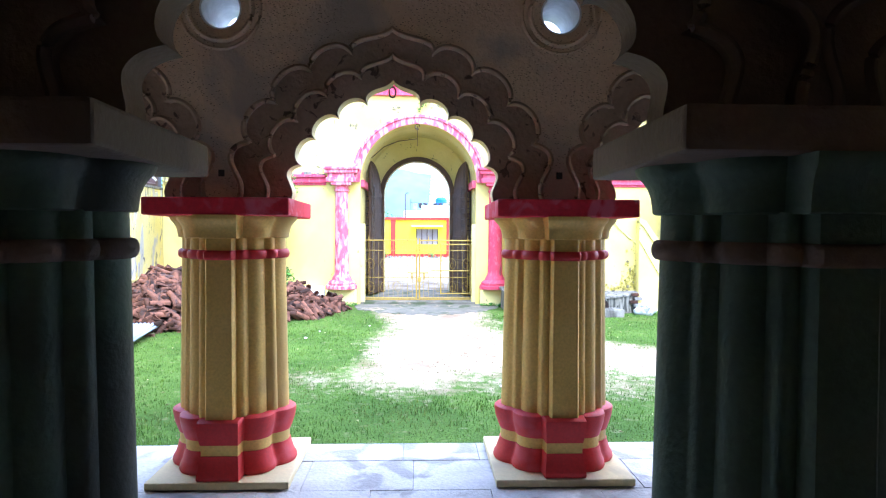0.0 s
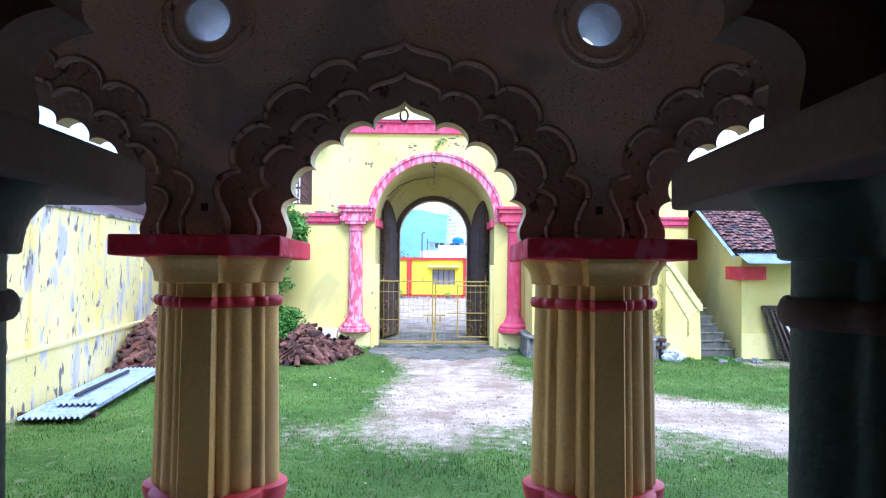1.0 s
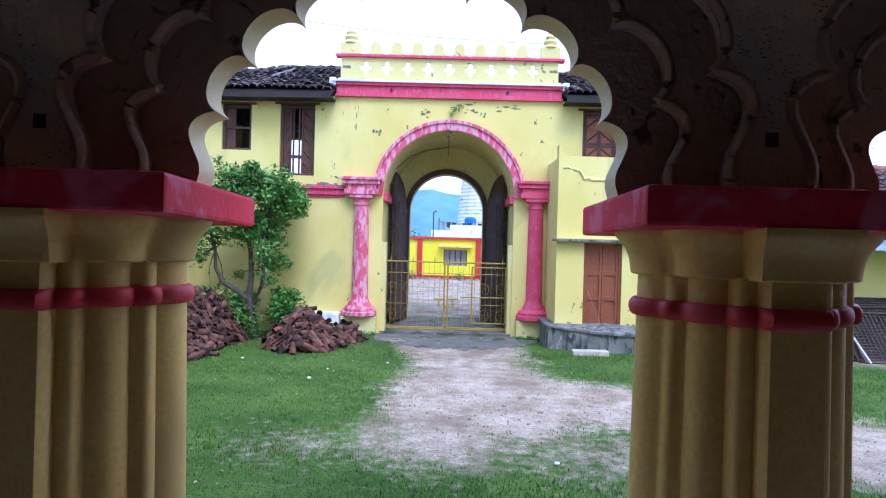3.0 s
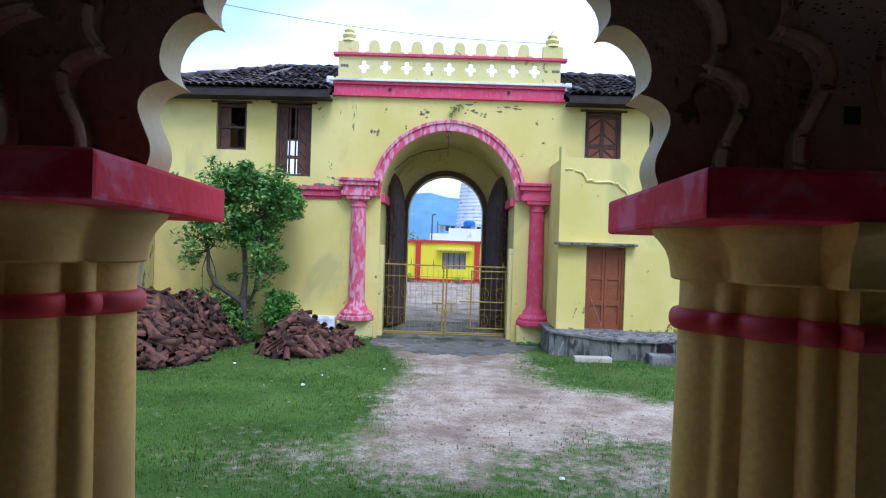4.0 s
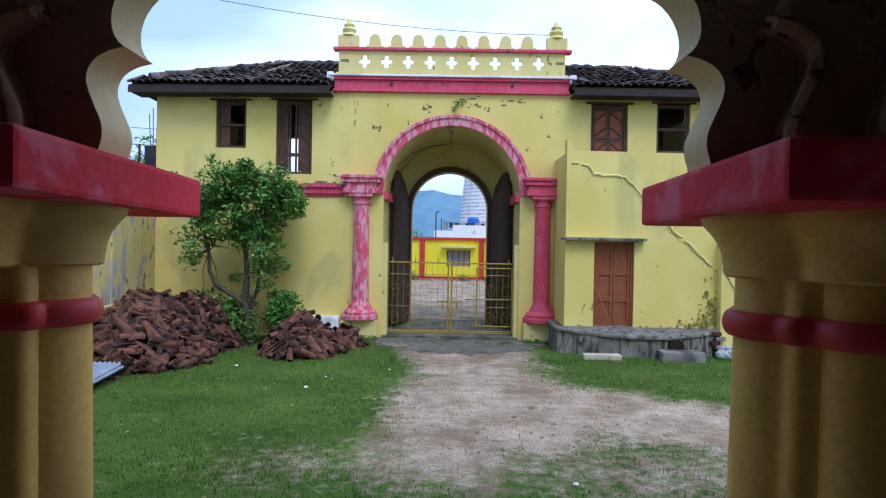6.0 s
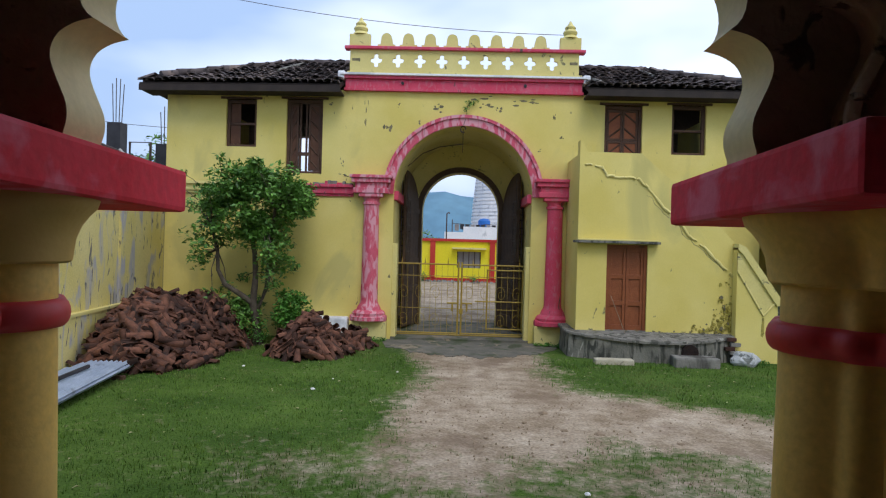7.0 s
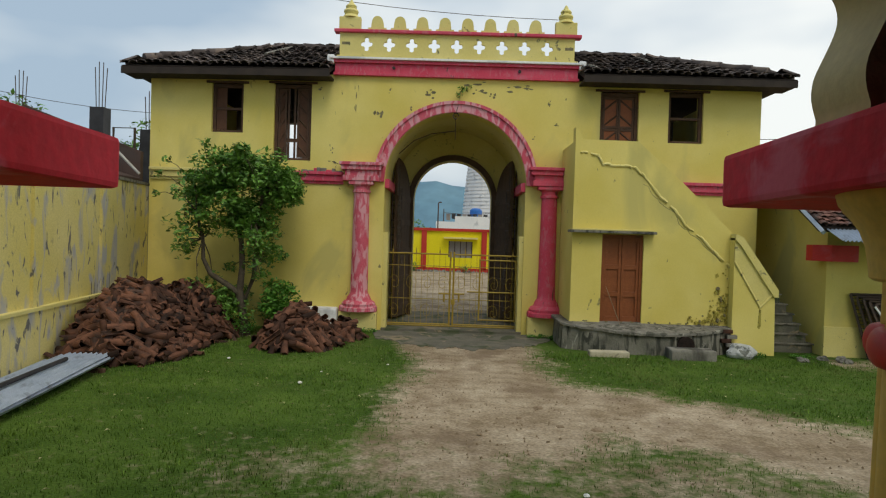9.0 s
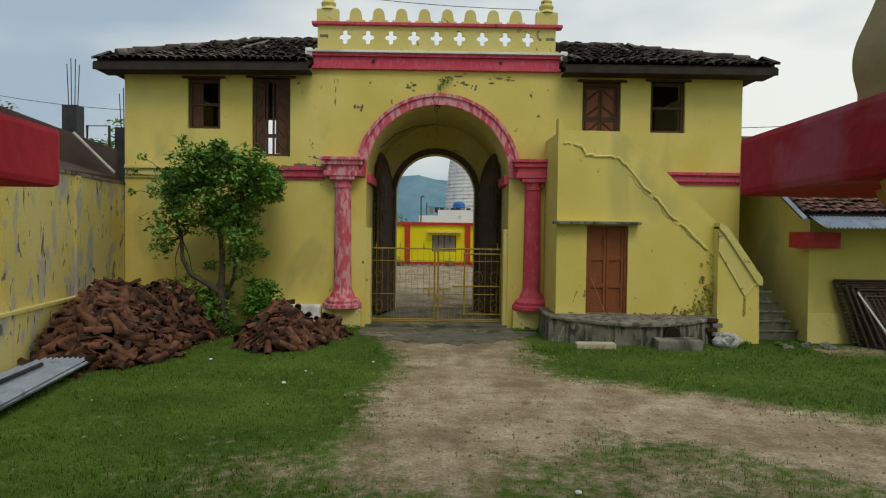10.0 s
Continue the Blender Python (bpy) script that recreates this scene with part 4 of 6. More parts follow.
for a, b in (((5.72, 2.17), (6.38, 1.22)), ((5.6, 1.84), (6.14, 0.95)), ((6.14, 0.95), (6.38, 1.22))):
    part("band_rim", tube(bmesh.new(), [(a[0], band_y, a[1]), (b[0], band_y, b[1])], 0.022, 8), PALE_YELLOW, stair, "", 50)
part("rust_streak", prism(bmesh.new(), [(6.1, 0.55), (6.14, 0.52), (6.17, 0.6), (6.16, 0.9), (6.12, 0.92)], SY - 0.223, SY - 0.2), MOSS, stair, "brown damp streak")
part("side_wall", boxes((2.45, 2.6, SY + 0.28, W, 0, 4.15)), YELLOW, stair)
part("landing", boxes((2.6, 3.75, SY + 0.28, W, 3.2, 3.4)), CONCRETE, stair)
for i in range(17):
    x1 = 7.47 - 0.14 * min(i, 6) - 0.28 * max(0, i - 6)
    x0 = max(3.75, x1 - (0.14 if i < 6 else 0.28))
    part("step", boxes((x0, x1, SY + 0.285, W - 0.02, -0.05, 0.2 * (i + 1) - 0.035)), APRON, stair, "stained concrete step")
    part("tread", boxes((min(x0 - 0.02, 6.38) if i < 8 else x0 - 0.02, x1 + 0.025, SY + 0.255, W - 0.02, 0.2 * (i + 1) - 0.035, 0.2 * (i + 1)), bevel=0.008), STEP_EDGE, stair, "worn pale step edge")
part("lintel", boxes((2.35, 4.08, SY - 0.2, SY, 2.32, 2.37), bevel=0.008), PLATFORM, stair, "thin blackened hood slab")
part("lintel_top", boxes((2.42, 4.04, SY - 0.17, SY, 2.37, 2.405), bevel=0.012), PALE_YELLOW, stair, "pale mortar on the hood")
scar = [(2.5, 3.92), (2.62, 3.93), (2.9, 3.88), (3.02, 3.68), (3.5, 3.68), (3.66, 3.64), (3.9, 3.42), (4.15, 3.1), (4.45, 2.85), (4.7, 2.52), (5.0, 2.3), (5.35, 1.95), (5.6, 1.72)]
rnd = random.Random(31)
for (xa, za), (xb, zb) in zip(scar, scar[1:]):
    for k in range(4):
        t0, t1 = k / 4, (k + 1) / 4 + 0.03
        if rnd.random() < 0.14:
            continue
        j = rnd.uniform(-0.018, 0.018)
        pa = (xa + (xb - xa) * t0, SY - 0.005, za + (zb - za) * t0 + j)
        pb = (xa + (xb - xa) * t1, SY - 0.005, za + (zb - za) * t1 + rnd.uniform(-0.018, 0.018))
        part("moulding", tube(bmesh.new(), [pa, ((pa[0] + pb[0]) / 2, SY - 0.008, (pa[2] + pb[2]) / 2 + rnd.uniform(-0.01, 0.01)), pb], rnd.uniform(0.02, 0.034), 6), PALE_YELLOW, stair, "broken raised plaster moulding", 60)
low = [(3.75, 3.25), (4.0, 3.0), (4.1, 2.86), (4.35, 2.68), (4.55, 2.4), (4.8, 2.2), (5.1, 1.95), (5.4, 1.62)]
shift = 0.1
run = []
for (xa, za), (xb, zb) in zip(low, low[1:]):
    run += [(xa + (xb - xa) * t + rnd.uniform(-0.03, 0.03) + shift, SY, za + (zb - za) * t + rnd.uniform(-0.03, 0.03) + shift * 0.8) for t in (0.0, 0.33, 0.66)]
# crack close under the moulding; its dark line doubles as the moulding's shadow
part("crack", tube(bmesh.new(), run, 0.004, 5, 0.006), MOULD, stair, "dark plaster crack")
door = thing("door", ((DX0 + DX1) / 2, SY + 0.1, DZ0), "shut brown double-leaf wooden door in the stair block", "door")
for r in ((DX0, DX0 + 0.06, DZ0, DZ1), (DX1 - 0.06, DX1, DZ0, DZ1), (DX0 + 0.06, DX1 - 0.06, DZ1 - 0.06, DZ1)):
    part("door_frame", boxes((r[0], r[1], SY + 0.05, SY + 0.16, r[2], r[3])), DOOR_WOOD, door)
xm = (DX0 + DX1) / 2
for xa, xb in ((DX0 + 0.06, xm - 0.004), (xm + 0.004, DX1 - 0.06)):
    leaf = part("leaf", boxes((xa, xb, SY + 0.1, SY + 0.13, DZ0, DZ1 - 0.06)), DOOR_WOOD, door)
    for za, zb in ((DZ0, DZ0 + 0.1), (DZ0 + 0.5, DZ0 + 0.6), (DZ0 + 1.05, DZ0 + 1.14), (DZ1 - 0.15, DZ1 - 0.06)):
        part("rail", boxes((xa, xb, SY + 0.075, SY + 0.1, za, zb), bevel=0.005), DOOR_WOOD, leaf)
    for x in (xa, xb - 0.055):
        part("stile", boxes((x, x + 0.055, SY + 0.073, SY + 0.1, DZ0, DZ1 - 0.06), bevel=0.005), DOOR_WOOD, leaf)
part("threshold", boxes((DX0, DX1, SY, SY + 0.28, 0, DZ0)), CONCRETE, door)
stick = tube(bmesh.new(), [(3.4, SY - 0.25, 0.52), (3.16, SY + 0.03, 1.25)], 0.006, 6)
solo("stick", stick, CLOD, "thin brown stick leaning on the brown door", "stick")

# round-fronted platform before the door, its top falling to the front, its edge crumbling
def bowed(out, z_back, z_front, seed, jag):
    """The platform's outline at one height: out grows it, jag crumbles its edge."""
    ring = [Vector((2.3 - out, 17.6, z_back)), Vector((2.3 - out, SY - 0.05, z_back - 0.02))]
    for i in range(61):
        t = i / 60
        x = 2.3 - out + (3.4 + 2 * out) * t
        bow = math.sin(math.pi * t) ** 0.9
        n = jag * noise.fractal(Vector((x * 4, seed, 0)), 0.8, 2.1, 4)
        ring.append(Vector((x + n * 0.3, SY - 0.1 - (0.5 + out) * bow + n, z_back + (z_front - z_back) * bow - 0.4 * abs(n))))
    return ring + [Vector((5.7 + out, SY + 0.02, z_back)), Vector((5.6, SY + 0.02, z_back)), Vector((2.6, SY + 0.02, z_back)), Vector((2.6, 17.6, z_back))]


plat = solo("platform", loft(bmesh.new(), [bowed(0.03, -0.12, -0.12, 1, 0.02), bowed(0.0, 0.2, 0.18, 2, 0.025), bowed(-0.01, 0.48, 0.37, 3, 0.02)]), PLATFORM, "low round-fronted stained concrete platform by the door", "platform")
where[plat.name] = Vector(plat.location)
part("rim", loft(bmesh.new(), [bowed(0.0, 0.475, 0.365, 3, 0.02), bowed(0.05, 0.485, 0.375, 4, 0.045), bowed(0.05, 0.525, 0.415, 4, 0.045), bowed(0.03, 0.54, 0.43, 5, 0.04)]), RIM, plat, "worn stained rim")
# solid dark block stands for the shade inside the drain opening
part("niche", prism(bmesh.new(), [(4.42, 0.17), (4.74, 0.17)] + arc(4.58, 0.22, 0.16, 0, 180, 8), 15.925, 16.1), GAP_DARK, plat, "near-black block for the shade in a small drain opening")
for k, (x, z) in enumerate(((5.5, 0.46), (5.58, 0.36), (5.46, 0.28), (5.55, 0.2), (5.62, 0.1))):
    part("broken_brick", boxes((x - 0.1, x + 0.1, SY - 0.3 - 0.02 * k, SY - 0.08, z - 0.035, z + 0.04), bevel=0.012), CONCRETE if k % 2 else TILE, plat, "broken brick at the crumbling end")
solo("stone_block", boxes((4.16, 5.0, 15.5, 15.9, -0.05, 0.19), bevel=0.03), CONCRETE, "grey stone step block before the platform", "stone")
solo("stone_slab", boxes((2.68, 3.42, 15.6, 15.85, -0.03, 0.1), bevel=0.025), STONE, "pale stone slab lying on the grass", "stone")

# ---- boundary wall on the west side ----
def west(y):
    return -5.8 - 0.118 * (y - 9.5)


def west_slab(name, y0, y1, out, z0, z1, material, parent, label=""):
    bm = bmesh.new()
    prism_z(bm, [(west(y0) + out, y0), (west(y1) + out, y1), (west(y1) - 0.35, y1), (west(y0) - 0.35, y0)], z0, z1)
    return part(name, bm, material, parent, label)


wwall = thing("wall_west", (west(12), 12, 0), "yellow boundary wall with peeling grey patches", "wall", "", "structure")
west_slab("upper", 3.0, W, 0.0, 0.85, 3.08, PEELED, wwall)
west_slab("plinth", 3.0, W, 0.08, -0.1, 0.85, PEELED, wwall, "thicker foot of the wall")
west_slab("ledge", 3.0, W, 0.11, 0.85, 0.9, PALE_YELLOW, wwall)
west_slab("coping", 3.0, W, 0.03, 3.08, 3.14, CONCRETE, wwall)
for y in (6.0, 8.2, 10.6, 13.1, 15.5):
    west_slab("strip", y, y + 0.22, 0.05, 0.9, 3.08, PEELED, wwall, "worn yellow pilaster strip")

# ---- tiled shed on the east side ----
SX, SHY = 7.5, 16.5
shed = thing("shed", (10, SHY, 0), "low yellow shed with a weathered red tile roof", "shed")
part("wall_front", boxes((SX, 16, SHY, SHY + 0.3, -0.1, 2.5)), YELLOW, shed)
part("wall_side", prism(bmesh.new(), [(SX, -0.1), (SX + 0.3, -0.1), (SX + 0.3, 2.5), (SX, 2.5)], SHY + 0.3, 21.4), YELLOW, shed)
bm = bmesh.new()
v = [bm.verts.new(p) for p in ((SX, SHY, 2.5), (SX, 21.4, 2.5), (SX, 18.8, 4.15), (SX + 0.3, SHY, 2.5), (SX + 0.3, 21.4, 2.5), (SX + 0.3, 18.8, 4.15))]
for f in ((0, 1, 2), (5, 4, 3), (0, 3, 4, 1), (1, 4, 5, 2), (2, 5, 3, 0)):
    bm.faces.new([v[i] for i in f])
part("gable", bm, YELLOW, shed)
part("plinth", boxes((SX - 0.03, 16, SHY - 0.06, SHY, -0.1, 0.6)), PALE_YELLOW, shed)
part("beam_end", prism_z(bmesh.new(), [(SX - 0.28, SHY + 0.25), (SX - 0.28, SHY + 0.02), (SX - 0.02, SHY - 0.2), (SX + 0.5, SHY - 0.2), (SX + 0.5, SHY), (SX, SHY), (SX, SHY + 0.25)], 1.9, 2.22), RED, shed, "crimson beam end")
roof_slope(shed, (SX - 0.55, 15.8, 2.55), (16.2, 15.8, 2.55), (16.2, 18.8, 4.3), (SX - 0.55, 18.8, 4.3), RED_ROOF, "weathered red half-round tile roof", 0.14, 0.15, singles=290)
roof_slope(shed, (16.2, 21.6, 2.7), (SX - 0.55, 21.6, 2.7), (SX - 0.55, 18.8, 4.3), (16.2, 18.8, 4.3), RED_ROOF, "weathered red half-round tile roof", 0.4, 0.4)
part("ridge", tube(bmesh.new(), [(SX - 0.55, 18.8, 4.36), (16.2, 18.8, 4.36)], 0.09, 8), RED_ROOF, shed, "", 60)
part("verge_board", tube(bmesh.new(), [(SX - 0.57, 15.65, 2.45), (SX - 0.57, 18.8, 4.3)], 0.05, 4), TIN, shed, "grey verge strip")


def corrugated(origin, u, v, nu, depth=0.02, pitch=0.076, thick=0.004):
    """A corrugated sheet: u along its waves' run, v across."""
    o, u, v = Vector(origin), Vector(u), Vector(v)
    nrm = u.cross(v).normalized()
    if nrm.z < 0:
        nrm = -nrm
    steps = int(v.length / pitch * 8)
    bm = bmesh.new()
    rows = []
    for side in (0, 1):
        for i in range(nu + 1):
            rows.append([bm.verts.new(o + u * (i / nu) + v * (j / steps) + nrm * (depth * math.sin(2 * math.pi * j / 8) - side * thick)) for j in range(steps + 1)])
    for s in (0, nu + 1):
        for i in range(nu):
            for j in range(steps):
                bm.faces.new((rows[s + i][j], rows[s + i][j + 1], rows[s + i + 1][j + 1], rows[s + i + 1][j]))
    for i in (0, nu):
        for j in range(steps):
            bm.faces.new((rows[i][j], rows[i][j + 1], rows[nu + 1 + i][j + 1], rows[nu + 1 + i][j]))
    return bm


part("eave_sheet", corrugated((SX - 0.42, 15.3, 2.3), (0, 0.62, 0.26), (9.1, 0, 0), 1), TIN, shed, "galvanised corrugated eave sheet", 60)


# flaked plaster and mould patches on the gatehouse front, and the ragged top of the left string course
rnd = random.Random(17)
for x, z, w, h in ((-0.55, 5.36, 0.2, 0.14), (0.55, 5.42, 0.22, 0.12), (0.82, 5.3, 0.14, 0.16), (1.3, 5.5, 0.32, 0.1), (1.62, 5.52, 0.25, 0.08), (-1.66, 4.82, 0.14, 0.2), (-2.2, 5.0, 0.07, 0.5), (-1.45, 5.36, 0.08, 0.12),
                   (-2.72, 4.02, 0.07, 0.12), (-2.66, 3.72, 0.14, 0.06), (1.8, 4.4, 0.08, 0.06), (2.1, 5.2, 0.06, 0.2), (-0.95, 5.0, 0.06, 0.08), (0.35, 5.55, 0.3, 0.07), (-3.0, 5.36, 0.12, 0.08), (2.3, 4.7, 0.1, 0.05)):
    y = W - 0.02
    for n in range(rnd.randint(3, 6)):
        sx, sz, q = x + rnd.gauss(0, 0.4) * w, z + rnd.gauss(0, 0.4) * h, rnd.uniform(0.12, 0.42)
        pts = [(sx + w * q * rnd.uniform(0.4, 1.0) * math.cos(2 * math.pi * k / 9), sz + h * q * rnd.uniform(0.4, 1.0) * math.sin(2 * math.pi * k / 9)) for k in range(9)]
        part("plaster_scar", prism(bmesh.new(), pts, y - 0.003 - 0.0006 * n, y + 0.01), MOULD, house, "dark flaked plaster patch")
for n in range(26):
    sx, sz, q = rnd.uniform(-5.6, -4.5), rnd.uniform(0.7, 1.75), rnd.uniform(0.06, 0.26)
    pts = [(sx + q * rnd.uniform(0.5, 1.1) * math.cos(2 * math.pi * k / 11), sz + 0.8 * q * rnd.uniform(0.5, 1.1) * math.sin(2 * math.pi * k / 11)) for k in range(11)]
    part("bare_patch", prism(bmesh.new(), pts, W - 0.003 - 0.0004 * n, W + 0.01), GREY_PEEL, house, "grey patch of bare plaster")
x = -3.35
while x < -2.5:
    w = rnd.uniform(0.06, 0.16)
    part("broken_mortar", boxes((x, x + w, W - rnd.uniform(0.08, 0.16), W, 3.5, 3.5 + rnd.uniform(0.03, 0.1)), bevel=0.01), CONCRETE if rnd.random() < 0.4 else PINK, house)
    x += w
x = 2.45
while x < 5.6:
    w = rnd.uniform(0.05, 0.14)
    if rnd.random() < 0.6:
        part("crust", prism(bmesh.new(), [(x + w * 0.5 + w * rnd.uniform(0.25, 0.55) * math.cos(0.785 * k), 0.55 + (0.008 + 0.035 * rnd.random() ** 3) * math.sin(0.785 * k)) for k in range(8)], SY - 0.003, SY + 0.01), MOULD, stair, "mould spot")
    x += w * 1.3
for k in range(150):
    sx = 5.58 - abs(rnd.gauss(0, 0.3))
    sz = 0.56 + abs(rnd.gauss(0, 0.5)) * max(0.15, 1 - (5.58 - sx) / 0.5)
    q = 0.008 + 0.03 * rnd.random() ** 2
    pts = [(min(5.6, sx + q * rnd.uniform(0.5, 1.2) * math.cos(0.7 * j)), sz + 1.3 * q * rnd.uniform(0.5, 1.2) * math.sin(0.7 * j)) for j in range(9)]
    part("side_stain", prism(bmesh.new(), pts, SY - 0.003 - 0.0003 * k, SY + 0.01), MOSS if k % 7 else MOULD, stair, "mossy damp spot")


# ---- ground: one sheet to the horizon, lawn with a trodden earth path ----
def capsule(x, y, ax, ay, bx, by, r):
    t = max(0.0, min(1.0, ((x - ax) * (bx - ax) + (y - ay) * (by - ay)) / ((bx - ax) ** 2 + (by - ay) ** 2)))
    return math.hypot(x - ax - t * (bx - ax), y - ay - t * (by - ay)) - r


def bareness(x, y):
    """1 on trodden earth, 0 in the lawn."""
    if y > 21.3:
        return 0.85
    n = noise.fractal(Vector((x * 0.55, y * 0.55, 0)), 0.9, 2.1, 5)
    n2 = noise.fractal(Vector((x * 1.9 + 9, y * 1.9, 3)), 0.8, 2.1, 4)
    d = min(capsule(x, y, 0.4, 17.0, 0.5, 13.5, 1.15), capsule(x, y, 0.75, 13.4, 0.55, 10.6, 1.25), capsule(x, y, 1.5, 12.2, 4.6, 10.0, 1.15),
            capsule(x, y, 4.6, 10.0, 10.0, 7.6, 1.25), capsule(x, y, -0.15, 9.85, 0.3, 9.6, 0.72))
    d += 0.42 * n + 0.22 * n2
    bare = max(0.0, min(1.0, 0.5 - d / 0.95))
    faint = max(max(0.0, 1 - math.hypot(x + 1.4, (y - 9.4) * 1.6) / 1.6) * 0.42, max(0.0, 1 - math.hypot((x - 2.2) * 0.55, y - 9.3) / 1.5) * 0.62)
    n2 = max(-1.2, n2)
    wall_foot = max(0.0, 1 - (x - west(y)) / 0.5) * 0.5 if y < 18 else 0.0
    shed_front = max(0.0, 1 - abs(y - 15.6) / 0.8) * 0.75 if x > 7.2 else 0.0
    return max(bare, faint + 0.12 * n2, wall_foot, shed_front)


xs = [-900, -300, -100, -40, -20, -12] + [round(-8 + 0.125 * i, 4) for i in range(137)] + [11, 14, 20, 40, 100, 300, 900]
ys = [-900, -200, -40, -8, 0, 3] + [round(4.7 + 0.125 * i, 4) for i in range(133)] + [22, 23, 25, 28, 32, 38, 45, 60, 100, 250, 900]
gv = [(x, y, 0.018 * noise.noise(Vector((x * 0.8, y * 0.8, 0))) if -8 < x < 9 and 5 < y < 15.5 else 0.0) for y in ys for x in xs]
nx = len(xs)
gf = [(j * nx + i, j * nx + i + 1, (j + 1) * nx + i + 1, (j + 1) * nx + i) for j in range(len(ys) - 1) for i in range(nx - 1)]
gme = bpy.data.meshes.new("ground")
gme.from_pydata(gv, [], gf)
gme.materials.append(GROUND)
at = gme.attributes.new("bare", "FLOAT", "POINT")
at.data.foreach_set("value", [bareness(x, y) for x, y, _ in gv])
tagged(new("ground", gme), "short green lawn with a trodden brown earth path", "ground", "", "structure")

# short blades of grass over the lawn
rng = np.random.default_rng(5)
gverts, gfaces = [], []
for _ in range(230000):
    y = 4.95 + 12.9 * rng.random() ** 1.35
    x = -6.6 + 15.0 * rng.random()
    if x < west(y) + 0.1 or (abs(x) > 1.5 + 0.75 * (y - 2.5)):
        continue
    if bareness(x, y) + 0.7 * (rng.random() - 0.5) > 0.45 or (y > 16 and -1.6 < x < 2.6) or (y > 15.9 and x > 2.4):
        continue
    tuft = noise.noise(Vector((x * 5.5, y * 5.5, 2)))
    if rng.random() < 0.35 - 0.5 * tuft:
        continue
    h = (0.012 + 0.022 * rng.random()) * (1 + 0.55 * tuft) * (1.5 if y > 15 or x < west(y) + 0.5 else 1.0)
    a, lean = 6.283 * rng.random(), 1.3 * rng.random()
    w = 0.0045 + 0.0025 * (y - 5) / 10
    c, s = math.cos(a), math.sin(a)
    i = len(gverts)
    gverts += [(x - w * c, y - w * s, -0.012), (x + w * c, y + w * s, -0.012), (x - s * h * lean, y + c * h * lean, h + 0.01)]
    gfaces.append((i, i + 1, i + 2))
grme = bpy.data.meshes.new("grass")
grme.from_pydata(gverts, [], gfaces)
grme.materials.append(GRASS)
tagged(new("grass", grme), "short green grass of the courtyard lawn", "grass", "", "stuff")

# concrete apron before the gate and the passage floor
def apron_front(x):
    """How far the apron reaches into the yard: a bowed front with a broken edge."""
    q = max(0.0, 1 - ((x - 0.3) / 1.95) ** 2)
    return min(17.9, 17.7 - 1.75 * q ** 0.6 + 0.3 * noise.fractal(Vector((x * 3.2, 1, 4)), 0.7, 2.2, 5))


bm = bmesh.new()
cols = [-1.62 + 3.84 * i / 150 for i in range(151)]
prism_z(bm, [(-1.62, 18.0)] + [(x, apron_front(x)) for x in cols] + [(2.22, 18.0)], -0.1, 0.012)
solo("apron", bm, APRON, "dark stained concrete apron before the gate", "pavement", "", "structure")
solo("passage_floor", boxes((-1.5, 1.65, 18.0, 21.4, -0.1, 0.06), bevel=0.01), APRON, "worn grey concrete floor of the gate passage", "floor", "", "structure")


# ---- piles of old roof tiles ----
def tile_mesh(name, length, radius, taper, broken):
    bm = bmesh.new()
    n = 7
    rows = []
    for off in (0.0, 0.012):
        for t in (0, 1):
            r = radius * (1 - taper * t) - off
            ring = []
            for i in range(n):
                a = math.pi * i / (n - 1)
                cut = broken * (i % 3) * t
                ring.append(bm.verts.new((r * math.cos(a), (t - 0.5) * length - cut, r * math.sin(a) - radius * 0.5)))
            rows.append(ring)
    o0, o1, i0, i1 = rows
    for i in range(n - 1):
        bm.faces.new((o0[i], o0[i + 1], o1[i + 1], o1[i]))
        bm.faces.new((i0[i + 1], i0[i], i1[i], i1[i + 1]))
        bm.faces.new((o0[i + 1], o0[i], i0[i], i0[i + 1]))
        bm.faces.new((o1[i], o1[i + 1], i1[i + 1], i1[i]))
    for i in (0, n - 1):
        bm.faces.new((o0[i], o1[i], i1[i], i0[i]))
    bmesh.ops.recalc_face_normals(bm, faces=bm.faces)
    me = bpy.data.meshes.new(name)
    for f in bm.faces:
        f.smooth = True
    for e in bm.edges:
        e.smooth = len(e.link_faces) == 2 and e.calc_face_angle(0) < radians(50)
    bm.to_mesh(me)
    bm.free()
    me.materials.append(TILE)
    return me


TILES = [tile_mesh("roof_tile", 0.38, 0.07, 0.12, 0), tile_mesh("roof_tile", 0.33, 0.062, 0.15, 0.015), tile_mesh("roof_tile", 0.24, 0.07, 0.1, 0.03), tile_mesh("roof_tile", 0.4, 0.064, 0.12, 0.0)]


